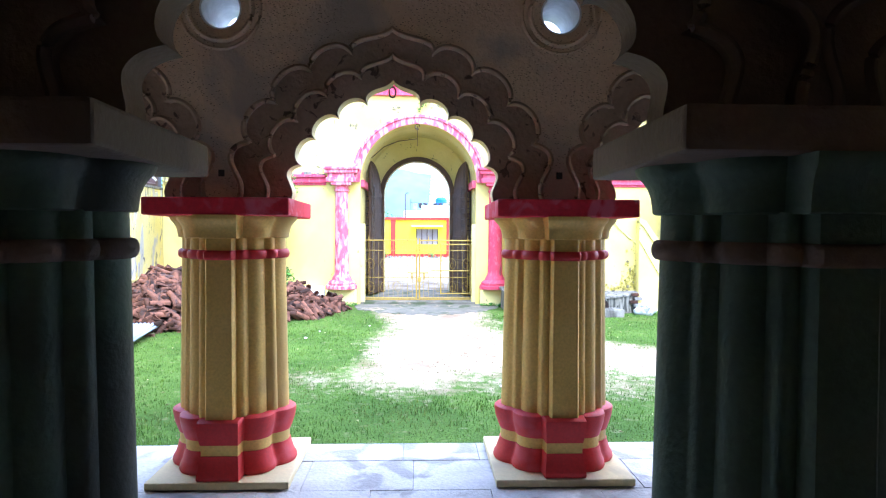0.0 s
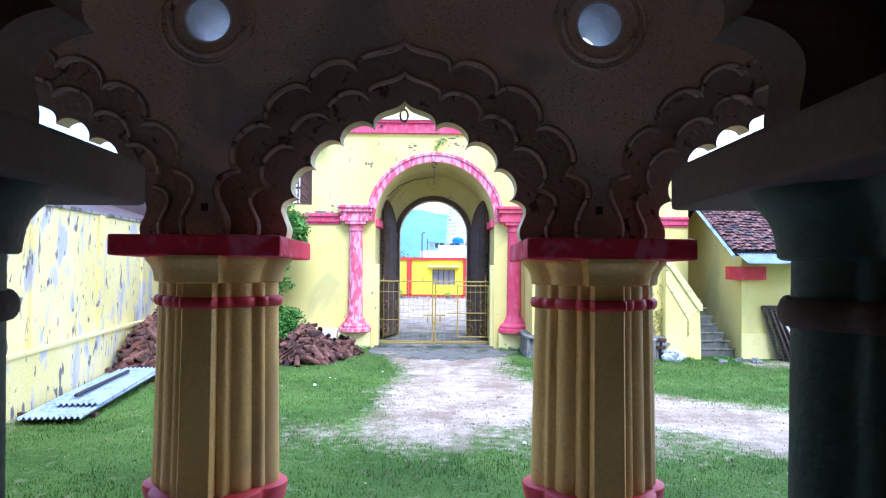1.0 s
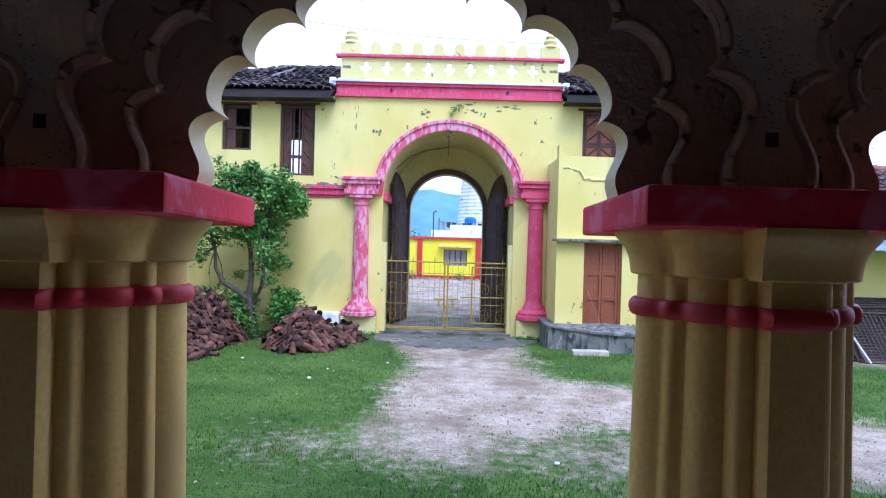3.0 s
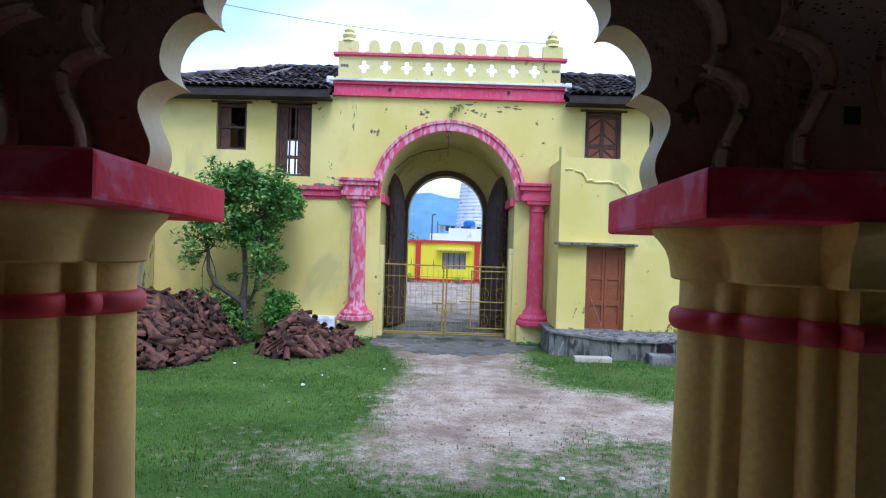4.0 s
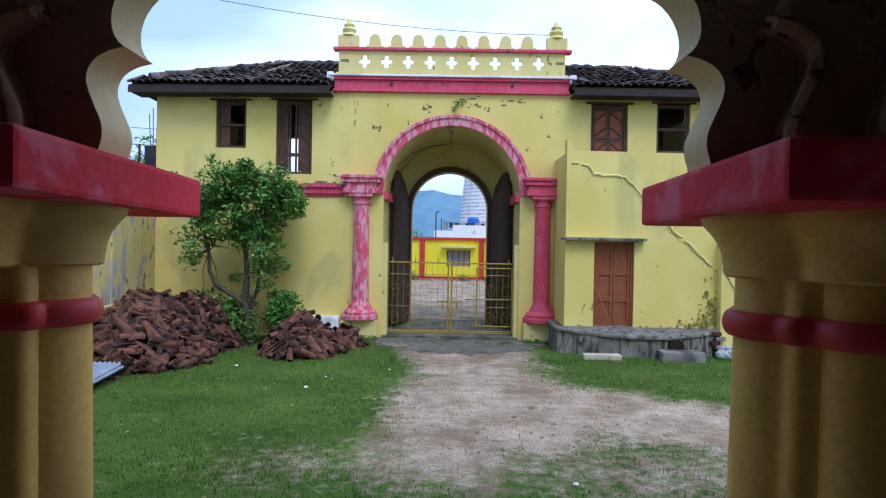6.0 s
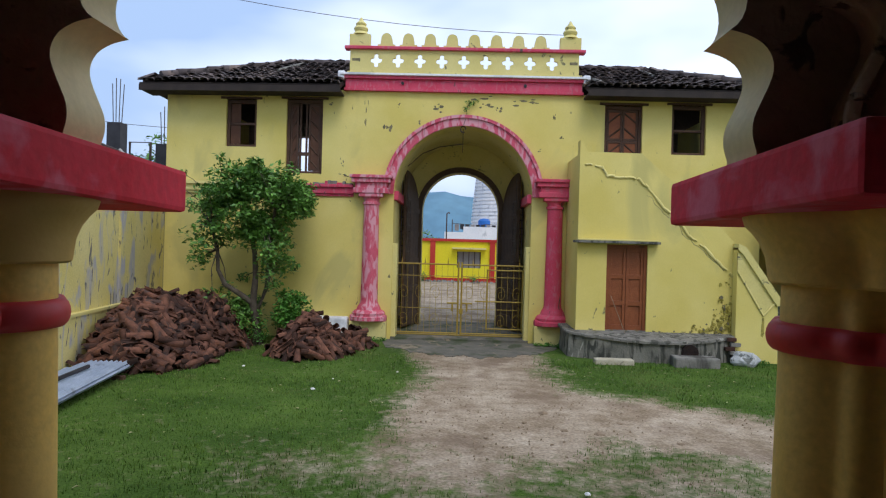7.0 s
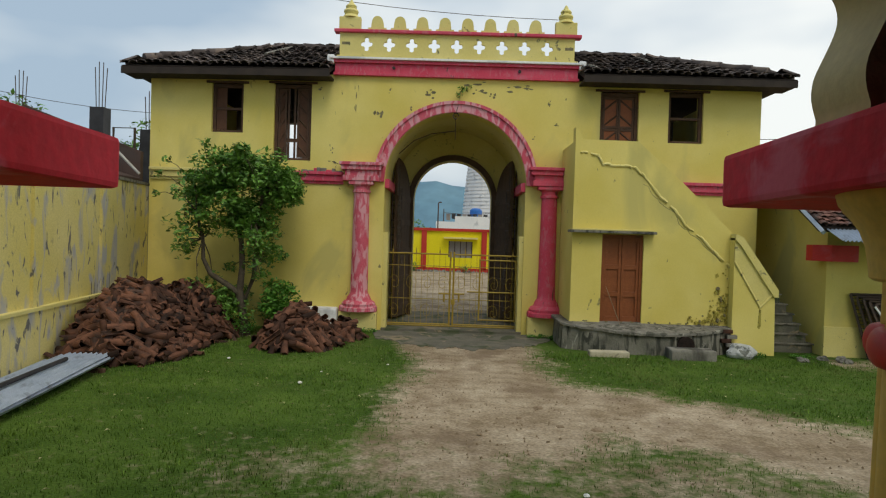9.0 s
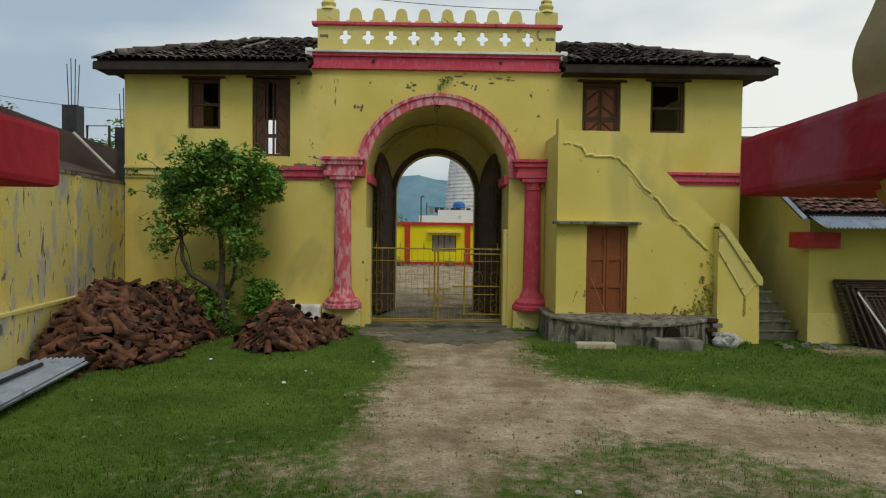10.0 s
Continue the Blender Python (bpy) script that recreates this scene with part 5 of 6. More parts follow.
def tile_pile(lumps, singles, rest, label, seed, lay):
    """lumps: (x, y, radius x, radius y, height) of overlapping heaps."""
    rnd = random.Random(seed)
    cx, cy = sum(l[0] for l in lumps) / len(lumps), sum(l[1] for l in lumps) / len(lumps)
    pile = thing("tile_pile", (cx, cy, 0), label, "tile pile")

    def height(x, y):
        h = 0.0
        for lx, ly, rx, ry, hh in lumps:
            q = math.hypot((x - lx) / rx, (y - ly) / ry)
            if q < 1:
                h = max(h, hh * (1 - q ** 1.7))
        return h * (1 + 0.12 * noise.noise(Vector((x * 2.5, y * 2.5, seed))))

    # dark core under the tiles: shade between them put into its colour
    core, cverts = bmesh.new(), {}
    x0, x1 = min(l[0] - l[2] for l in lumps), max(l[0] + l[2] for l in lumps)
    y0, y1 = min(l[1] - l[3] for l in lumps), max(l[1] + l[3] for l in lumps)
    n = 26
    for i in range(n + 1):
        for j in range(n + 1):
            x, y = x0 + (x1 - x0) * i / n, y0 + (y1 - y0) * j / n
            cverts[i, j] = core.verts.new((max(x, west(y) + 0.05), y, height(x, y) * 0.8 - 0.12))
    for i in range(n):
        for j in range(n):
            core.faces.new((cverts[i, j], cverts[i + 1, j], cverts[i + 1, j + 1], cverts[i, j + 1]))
    part("rubble_core", core, GAP_DARK, pile, "near-black core that gives the heap its dark gaps")
    made, joined_v, joined_f = 0, [], []
    while made < singles + rest:
        x, y = rnd.uniform(x0, x1), rnd.uniform(y0, y1)
        h = height(x, y)
        if h < 0.02 and rnd.random() > 0.12 or h <= 0 or x < west(y) + 0.2:
            continue
        e = 0.05
        slope = Vector((-(height(x + e, y) - h) / e, -(height(x, y + e) - h) / e, 1)).normalized()
        up = (slope + Vector((rnd.gauss(0, 0.3), rnd.gauss(0, 0.3), 0))).normalized()
        if rnd.random() < 0.08:
            up = -up
        turn = up.to_track_quat("Z", "Y").to_matrix().to_4x4() @ Matrix.Rotation(1.57 * lay + math.pi * noise.noise(Vector((x * 1.3, y * 1.3, seed + 5))) + rnd.gauss(0, 0.5), 4, "Z")
        m = Matrix.Translation((x, y, h + rnd.uniform(-0.03, 0.09))) @ turn
        me = TILES[rnd.randrange(4)]
        near = made < singles
        if near:
            ob = new("roof_tile", me)
            ob.parent = pile
            ob.matrix_local = Matrix.Translation(-where[pile.name]) @ m
        else:
            base = len(joined_v)
            joined_v += [m @ v.co for v in me.vertices]
            joined_f += [tuple(base + k for k in p.vertices) for p in me.polygons]
        made += 1
    me = bpy.data.meshes.new("small_tiles")
    me.from_pydata(joined_v, [], joined_f)
    me.materials.append(TILE)
    ob = new("small_tiles", me)
    ob.parent = pile
    ob.location = -where[pile.name]
    tagged(ob, kind="stuff")
    return pile


tile_pile([(-5.65, 15.3, 1.3, 2.0, 1.1), (-5.4, 14.4, 1.1, 1.1, 0.68), (-5.15, 16.3, 0.95, 1.2, 1.0)], 300, 520, "big heap of broken terracotta roof tiles by the wall", 3, 0.8)
tile_pile([(-2.85, 15.85, 0.8, 1.0, 0.68), (-2.1, 16.7, 0.38, 0.45, 0.36)], 290, 40, "small heap of terracotta roof tiles on the grass", 8, 0.2)


# ---- leaves, tree and shrubs ----
def leaf_cloud(clumps, size, seed):
    """Many small folded leaves in uneven clumps (x, y, z, radius, count, squash)."""
    rnd = random.Random(seed)
    verts, faces = [], []
    for cx, cy, cz, r, count, squash in clumps:
        for _ in range(count):
            d = Vector((rnd.gauss(0, 1), rnd.gauss(0, 1), rnd.gauss(0, 1))).normalized() * r * rnd.random() ** 0.45
            p = Vector((cx + d.x, cy + d.y, cz + d.z * squash))
            u = Vector((rnd.gauss(0, 1), rnd.gauss(0, 1), rnd.gauss(0.1, 0.6))).normalized()
            n = Vector((rnd.gauss(0, 0.6), rnd.gauss(-0.2, 0.6), 1)).normalized()
            s = u.cross(n).normalized()
            n = s.cross(u)
            k = size * rnd.uniform(0.6, 1.2)
            i = len(verts)
            verts += [p - u * k * 0.5, p + s * k * 0.24 + n * k * 0.07, p + u * k * 0.5, p - s * k * 0.24 + n * k * 0.07]
            faces += [(i, i + 1, i + 2), (i, i + 2, i + 3)]
    return verts, faces


def leafy(name, clumps, size, seed, material, parent, label=""):
    verts, faces = leaf_cloud(clumps, size, seed)
    me = bpy.data.meshes.new(name)
    me.from_pydata(verts, [], faces)
    me.materials.append(material)
    ob = new(name, me)
    if parent:
        ob.parent = parent
        ob.location = -where[parent.name]
    if label:
        ob["label"] = label
    return ob


TY = 16.75
tree = thing("tree", (-4.15, TY, 0), "small crooked green leafy tree beside the tile heaps", "tree")
stems = [([(-4.12, TY, -0.05), (-4.2, TY, 0.45), (-4.28, TY, 0.9)], 0.1, 0.075), ([(-4.28, TY, 0.85), (-4.55, TY - 0.05, 1.05), (-4.85, TY - 0.1, 1.25), (-5.0, TY - 0.1, 1.55), (-5.02, TY - 0.1, 1.95), (-5.15, TY - 0.15, 2.5)], 0.065, 0.03),
         ([(-4.28, TY, 0.85), (-4.25, TY + 0.05, 1.4), (-4.28, TY + 0.05, 1.9), (-4.4, TY, 2.5), (-4.5, TY, 3.0)], 0.075, 0.03), ([(-4.22, TY, 0.6), (-4.02, TY + 0.1, 1.2), (-3.98, TY + 0.1, 1.8), (-3.92, TY + 0.05, 2.4), (-3.85, TY, 2.9)], 0.06, 0.028)]
trunk = bmesh.new()
for pts, r0, r1 in stems[:1]:
    tube(trunk, pts, r0, 9, r1)
part("trunk", trunk, BARK, tree, "", 60)
for pts, r0, r1 in stems[1:]:
    part("limb", tube(bmesh.new(), pts, r0, 8, r1), BARK, tree, "", 60)
rnd = random.Random(11)
clumps, twigs = [], bmesh.new()
tips = [(-5.15, TY - 0.15, 2.5), (-4.5, TY, 3.0), (-3.85, TY, 2.9), (-4.4, TY, 2.5), (-5.02, TY - 0.1, 1.95), (-3.92, TY, 2.4), (-4.0, TY + 0.1, 1.5)]
spots = [(-5.35, 3.2), (-5.0, 3.45), (-4.6, 3.65), (-4.2, 3.75), (-3.8, 3.65), (-3.5, 3.4), (-3.25, 3.1), (-4.9, 3.1), (-4.4, 3.3), (-3.95, 3.3), (-5.6, 2.8), (-5.3, 2.55), (-5.05, 2.75), (-4.6, 2.8), (-4.1, 2.85), (-5.55, 2.2), (-5.15, 2.1),
         (-3.6, 2.95), (-4.2, 2.4), (-3.95, 2.2), (-4.35, 2.05), (-4.05, 1.75), (-4.8, 2.4), (-5.75, 3.0), (-4.45, 3.85), (-3.95, 3.9), (-5.4, 1.85), (-4.75, 3.8), (-3.05, 2.85), (-4.15, 1.4), (-5.0, 1.15), (-4.5, 2.55), (-4.3, 2.65), (-4.0, 2.55), (-4.75, 3.3), (-4.2, 3.5), (-3.65, 3.25), (-5.2, 2.95), (-5.1, 3.3), (-4.85, 3.45), (-4.35, 3.55), (-3.7, 3.45), (-3.4, 3.2), (-4.05, 3.1), (-3.3, 2.9), (-4.3, 2.15), (-4.15, 2.3), (-4.3, 1.9), (-4.05, 2.0), (-4.0, 1.65)]
for x, z in spots:
    z = z if z < 3.0 else 3.0 + (z - 3.0) * 0.68
    x = -4.2 + (x + 4.35) * 0.74 if z > 2.5 else x + 0.12
    for _ in range(3):
        px, py, pz = x + rnd.gauss(0, 0.16), TY + rnd.gauss(0, 0.4), z + rnd.gauss(0, 0.1)
        low = z < 2.3
        clumps.append((px, py, pz, rnd.uniform(0.18, 0.36), rnd.randint(36, 60) if low else rnd.randint(85, 125), 0.66))
        tip = min(tips, key=lambda q: (Vector(q) - Vector((px, py, pz))).length)
        mid = (Vector(tip) + Vector((px, py, pz))) / 2 + Vector((rnd.gauss(0, 0.08), rnd.gauss(0, 0.08), 0.05))
        tube(twigs, [tip, mid, (px, py, pz)], 0.016, 5, 0.005)
part("twig_network", twigs, BARK, tree)
for x, z, ex, ez in ((-5.4, 3.2, -5.85, 3.55), (-5.5, 3.0, -6.0, 3.25), (-5.0, 3.5, -5.1, 3.95), (-5.6, 2.8, -6.1, 2.85)):
    part("bare_twig", tube(bmesh.new(), [(x, TY, z), ((x + ex) / 2, TY, (z + ez) / 2 + 0.06), (ex, TY, ez)], 0.01, 5, 0.004), BARK, tree)
    clumps.append((ex, TY, ez, 0.12, 14, 0.7))
leafy("crown", clumps, 0.13, 21, LEAF, tree, "uneven crown of small green leaves")


def shrub(x, y, r, h, count, label, seed, size=0.13, material=SHRUB):
    s = thing("shrub", (x, y, 0), label, "shrub")
    rnd = random.Random(seed)
    st = bmesh.new()
    cl = []
    for i in range(9):
        a = rnd.uniform(0, 6.28)
        ex, ey, ez = x + r * 0.8 * math.cos(a) * rnd.random(), y + r * 0.8 * math.sin(a) * rnd.random(), h * rnd.uniform(0.45, 0.95)
        tube(st, [(x + 0.1 * math.cos(a), y + 0.1 * math.sin(a), -0.03), ((x + ex) / 2, (y + ey) / 2, ez * 0.55), (ex, ey, ez)], 0.012, 5, 0.005)
        cl.append((ex, ey, ez * 0.92, r * 0.5, count // 9, 0.75))
    part("stems", st, BARK, s)
    leafy("leaves", cl, size, seed, material, s)
    return s


shrub(-3.6, 17.0, 0.62, 1.12, 1300, "bright green leafy shrub at the tree's foot", 4)
shrub(-4.55, 16.85, 0.7, 0.95, 1500, "dark low shrub between the tile heap and the tree", 5, 0.11, LEAF)
shrub(-4.15, 16.6, 0.3, 0.3, 160, "low weeds at the foot of the tree", 6, 0.07)
# weed rooted in the wall over the arch
weed = thing("wall_weed", (0.15, W - 0.03, 5.4), "small green weed rooted in the wall over the arch", "weed")
part("stem", tube(bmesh.new(), [(0.22, W - 0.02, 5.5), (0.12, W - 0.06, 5.35), (0.1, W - 0.08, 5.1), (0.05, W - 0.1, 4.92)], 0.008, 5), BARK, weed)
leafy("leaves", [(0.18, W - 0.1, 5.42, 0.13, 40, 0.8), (0.1, W - 0.08, 5.3, 0.1, 24, 0.8), (0.32, W - 0.06, 5.5, 0.08, 14, 0.8)], 0.07, 3, SHRUB, weed)
for x, y, n in ((-1.75, 17.65, 1), (2.4, 17.5, 2), (5.95, 16.1, 3), (1.95, 17.6, 4), (6.9, 16.15, 5)):
    leafy_ob = leafy("weeds", [(x + 0.15 * math.cos(k * 2.4), y + 0.06 * math.sin(k * 2.4), 0.04, 0.1, 40, 0.6) for k in range(5)], 0.06, 30 + n, SHRUB, None)
    tagged(leafy_ob, "low green weeds at the foot of the wall", "weeds", "", "stuff")

# ---- the yellow iron gate ----
def gate_leaf(hinge, free, z0, z1, label, wicket=0.0):
    h, f = Vector((*hinge, 0)), Vector((*free, 0))
    d = (f - h).normalized()
    L = (f - h).length
    leaf = thing("gate_leaf", (hinge[0], hinge[1], z0), label, "gate", "iron gate leaves")

    def P(u, z):
        return h + d * u + Vector((0, 0, z))

    for u in (0.02, L - 0.02):
        part("stile", tube(bmesh.new(), [P(u, z0), P(u, z1 + (0.06 if u < 0.1 else 0.02))], 0.024, 6), IRON_YELLOW, leaf)
    for z in (z0 + 0.04, z0 + 0.62, z1 - 0.32, z1 - 0.04):
        part("rail", tube(bmesh.new(), [P(0.02, z), P(L - 0.02, z)], 0.02 if z in (z0 + 0.04, z1 - 0.04) else 0.009, 6), IRON_YELLOW, leaf)
    n = 11
    for i in range(1, n):
        u = L * i / n
        part("rod", tube(bmesh.new(), [P(u, z0 + 0.04), P(u, z1 - 0.04)], 0.0045, 5), IRON_YELLOW, leaf)
    for i in range(1, n, 4):
        u = L * i / n
        part("spike", tube(bmesh.new(), [P(u, z1 - 0.04), P(u, z1 + 0.03), P(u, z1 + 0.12)], 0.02, 5, 0.003), IRON_YELLOW, leaf)
    for row, zc in enumerate((z0 + 0.33, z0 + 0.98)):
        for i in range(4):
            u = L * (i + 0.5) / 4
            s = 1 if i % 2 else -1
            pts = [P(u + s * (0.14 - 0.115 * k / 20) * math.cos(0.42 * k), zc + (0.2 - 0.16 * k / 20) * math.sin(0.42 * k)) for k in range(21)]
            part("scroll", tube(bmesh.new(), pts, 0.005, 5), IRON_YELLOW, leaf, "curled iron scroll")
    for z in (z0 + 0.75,):
        part("latch", tube(bmesh.new(), [P(L - 0.28, z), P(L - 0.02, z)], 0.022, 6), IRON_YELLOW, leaf)
        part("latch_drop", tube(bmesh.new(), [P(L - 0.15, z - 0.19), P(L - 0.15, z)], 0.024, 6), IRON_YELLOW, leaf)
    if wicket:
        fore = Vector((0, -0.03, 0))
        for u in (0.06, wicket):
            part("wicket_stile", tube(bmesh.new(), [P(u, z0 + 0.15) + fore, P(u, z1 - 0.13) + fore], 0.021, 6), IRON_YELLOW, leaf)
        for z in (z0 + 0.17, z1 - 0.15, z0 + 0.81):
            part("wicket_rail", tube(bmesh.new(), [P(0.06, z) + fore, P(wicket + (0.28 if z == z0 + 0.81 else 0), z) + fore], 0.018, 6), IRON_YELLOW, leaf)
        part("padlock", box(bmesh.new(), *(lambda p: (p.x - 0.05, p.x + 0.04, p.y - 0.06, p.y - 0.03, p.z - 0.08, p.z + 0.05))(P(L - 0.02, z0 + 0.58)), 0.01), IRON_YELLOW, leaf, "old brass padlock")
    return leaf


gate_leaf((-1.44, 18.5), (0.05, 18.5), 0.08, 1.78, "shut yellow wrought-iron gate leaf with scrolls")
gate_leaf((1.6, 18.5), (0.09, 18.5), 0.08, 1.78, "shut yellow wrought-iron gate leaf with a small wicket", 0.89)
solo("gate_sill", tube(bmesh.new(), [(-1.48, 18.5, 0.08), (1.63, 18.5, 0.08)], 0.018, 6), IRON_YELLOW, "yellow iron bar across the gate's foot", "bar")
for x, nm in ((-1.47, 1), (1.62, 2)):
    solo("gate_post", tube(bmesh.new(), [(x, 18.5, 0.05), (x, 18.5, 1.98)], 0.03, 8), IRON_YELLOW, "yellow iron gate post against the passage wall", "post", "gate posts")
lamp = thing("hanging_hook", (GX - 0.03, 18.6, 4.4), "black hook and wire hanging from the vault", "hook")
part("wire", tube(bmesh.new(), [(GX - 0.03, 18.3, 4.9), (GX - 0.03, 18.3, 4.35)], 0.008, 5), IRON, lamp)
part("hook", tube(bmesh.new(), [(GX - 0.03 + 0.06 * math.cos(a), 18.02, 4.84 + 0.07 * math.sin(a)) for a in (0.4 * k for k in range(14))], 0.014, 5), IRON, lamp)
part("vault_cable", tube(bmesh.new(), [(-1.25, 18.7, 4.05), (-0.9, 18.6, 4.35), (-0.5, 18.5, 4.5), (GX - 0.03, 18.3, 4.55)], 0.012, 5), IRON, lamp)

# ---- loose things in the yard ----
# dry leaves scattered on the lawn
lv, lf = [], []
for _ in range(260):
    y = 6.5 + 10 * rng.random()
    x = -5.6 + 11 * rng.random()
    if x < west(y) + 0.3 or bareness(x, y) > 0.4:
        continue
    a, q, z = 6.283 * rng.random(), 0.009 + 0.016 * rng.random(), 0.03 + 0.012 * rng.random()
    c, s = math.cos(a) * q, math.sin(a) * q
    i = len(lv)
    lv += [(x - c * 1.6, y - s * 1.6, z), (x - s * 0.8, y + c * 0.8, z + 0.012), (x + c * 1.6, y + s * 1.6, z), (x + s * 0.8, y - c * 0.8, z + 0.015)]
    lf += [(i, i + 1, i + 2), (i, i + 2, i + 3)]
lme = bpy.data.meshes.new("fallen_leaves")
lme.from_pydata(lv, [], lf)
lme.materials.append(DRY_LEAF)
tagged(new("fallen_leaves", lme), "dry pale leaves scattered on the grass", "leaves", "", "stuff")

GREY_SACK = surface("dirty_woven_sack", (0.4, 0.42, 0.42), (0.55, 0.56, 0.55), 9, 0.8, 0.4, 40, second=(0.16, 0.17, 0.15), second_amount=0.3, second_scale=8)

sheets = thing("corrugated_sheets", (-5.3, 11.7, 0), "stack of galvanised corrugated sheets lying on the grass", "metal sheet")
part("sheet", corrugated((-5.62, 9.85, 0.05), (-0.5, 3.45, 0.03), (0.85, 0.12, 0.0), 4), TIN, sheets, "", 60)
part("sheet", corrugated((-5.5, 9.7, 0.1), (-0.45, 3.75, 0.04), (0.85, 0.1, 0.0), 4), TIN, sheets, "", 60)
part("sheet", corrugated((-5.35, 10.3, 0.16), (-0.42, 3.05, 0.03), (0.6, 0.08, 0.0), 4), TIN, sheets, "", 60)
part("bearer", box(bmesh.new(), -5.9, -4.7, 10.2, 10.28, -0.02, 0.06), TIMBER, sheets)
part("bearer", box(bmesh.new(), -6.0, -5.0, 12.9, 12.98, -0.02, 0.06), TIMBER, sheets)
part("bar", tube(bmesh.new(), [(-5.2, 10.6, 0.23), (-5.42, 12.7, 0.24)], 0.03, 6), BLACK, sheets, "dark bar on top")

for k in range(6):
    ox, y_low, y_top, zt, wd = 7.95 + 0.075 * k, 16.25 - 0.13 * k, 16.42 - 0.075 * k, 1.24 - 0.04 * k - 0.08 * (k == 5), 2.3
    scr = thing("grille", (ox + 0.8, 15.9, 0), "old iron lattice grille leaning on the shed wall", "grille", "grilles by the shed")

    def S(u, v, ox=ox + 0.0, a=y_low, b=y_top, zt=zt, wd=wd):
        return Vector((ox + wd * u + 0.3 * (1 - v), a + (b - a) * v, 0.02 + zt * v))

    for u in (0, 1):
        part("frame", tube(bmesh.new(), [S(u, 0), S(u, 1)], 0.03, 4), IRON, scr)
    for v in (0, 1):
        part("frame", tube(bmesh.new(), [S(0, v), S(1, v)], 0.03, 4), IRON, scr)
    mesh = bmesh.new()
    for k in range(1, 17):
        tube(mesh, [S(0, k / 17), S(1, k / 17)], 0.01, 4)
    for k in range(1, 25):
        tube(mesh, [S(k / 25, 0), S(min(1, k / 25 + 0.02), 1)], 0.009, 4)
    part("lattice", mesh, IRON, scr, "crossed rusty bars")
solo("pale_rod", tube(bmesh.new(), [(8.62, 15.45, 0.03), (8.1, 15.9, 1.08)], 0.02, 6), WHITE, "pale metal rod leaning on the grilles", "rod")


def crumple(name, x, y, z, r, squash, material, label, category, seed):
    bm = bmesh.new()
    bmesh.ops.create_icosphere(bm, subdivisions=3, radius=r)
    for v in bm.verts:
        k = 1 + 0.45 * noise.noise(v.co * (3.2 / r * 0.4) + Vector((seed, 0, 0)))
        v.co = Vector((v.co.x * k, v.co.y * k, v.co.z * k * squash)) + Vector((x, y, z))
    return solo(name, bm, material, label, category)


crumple("sack", 5.66, 16.02, 0.12, 0.24, 0.75, GREY_SACK, "crumpled dirty white sack beside the platform", "sack", 2)
rnd = random.Random(4)
for i in range(9):
    x, y = rnd.uniform(6.5, 7.7), rnd.uniform(15.75, 16.15)
    crumple("rubble_stone", x, y, 0.03, rnd.uniform(0.05, 0.1), 0.6, CONCRETE, "grey rubble stone at the foot of the stair", "stone", i)
for x, y, s in ((-2.05, 12.64, 0.04), (1.22, 8.93, 0.035), (-1.9, 13.4, 0.022), (-0.95, 14.1, 0.025), (-3.6, 14.2, 0.035)):
    crumple("scrap", x, y, 0.03, s * 0.75, 0.5, PAPER, "small white scrap lying in the grass", "scrap", x)
for x, y, s in ((1.2, 11.8, 0.06), (1.35, 11.0, 0.045), (1.75, 10.9, 0.06), (0.9, 11.3, 0.035), (2.1, 11.4, 0.04), (0.4, 10.6, 0.03), (2.6, 10.6, 0.05)):
    crumple("clod", x, y, 0.005, s, 0.28, CLOD, "dark clod of earth on the path", "clod", x)
solo("whitewashed_plinth", boxes((-3.8, -2.45, 17.72, W, -0.05, 0.5), bevel=0.05), WHITE, "low whitewashed block at the foot of the wall", "plinth")

rnd = random.Random(77)
pv, pf = [], []
for _ in range(1500):
    y = 7.5 + 9 * rnd.random()
    x = rnd.uniform(-2, 7)
    if bareness(x, y) < 0.5:
        continue
    q = rnd.uniform(0.006, 0.02)
    i = len(pv)
    a = rnd.uniform(0, 6.28)
    pv += [(x + q * math.cos(a + k * 1.571) * rnd.uniform(0.7, 1.2), y + q * math.sin(a + k * 1.571), 0.0) for k in range(4)] + [(x, y, q * 0.4 + 0.014)]
    pf += [(i, i + 1, i + 4), (i + 1, i + 2, i + 4), (i + 2, i + 3, i + 4), (i + 3, i, i + 4)]
pme = bpy.data.meshes.new("pebbles")
pme.from_pydata(pv, [], pf)
pme.materials.append(CLOD)
tagged(new("pebbles", pme), "small brown pebbles and crumbs on the path", "pebbles", "", "stuff")

# ---- beyond the gate ----
HY = 43.0
far = thing("roadside_house", (1.2, HY, 0), "low bright yellow house with orange-red bands", "house")
part("wall", pierced(-9, 9, 0, 2.45, HY, HY + 0.3, [(-0.1, 1.35, 0.85, 1.85)]), HOUSE_YELLOW, far)
part("back", boxes((-9, 9, HY + 3, HY + 3.3, 0, 2.45)), HOUSE_YELLOW, far)
part("roof", boxes((-9.1, 9.1, HY - 0.15, HY + 3.4, 2.45, 2.62)), HOUSE_RED, far)
part("foot_band", boxes((-9, 9, HY - 0.06, HY, 0, 0.22)), HOUSE_RED, far)
for x in (-7.2, -4.4, -1.6, 2.05, 4.6, 7.4):
    part("pillar", boxes((x - 0.16, x + 0.16, HY - 0.12, HY, 0.22, 2.45)), HOUSE_RED, far)
part("sunshade", boxes((-0.4, 1.65, HY - 0.5, HY, 2.0, 2.1)), PALE_YELLOW, far)
win = part("window", boxes((-0.1, 1.35, HY + 0.12, HY + 0.16, 0.85, 1.85)), GREY_WALL, far, "grey barred window")
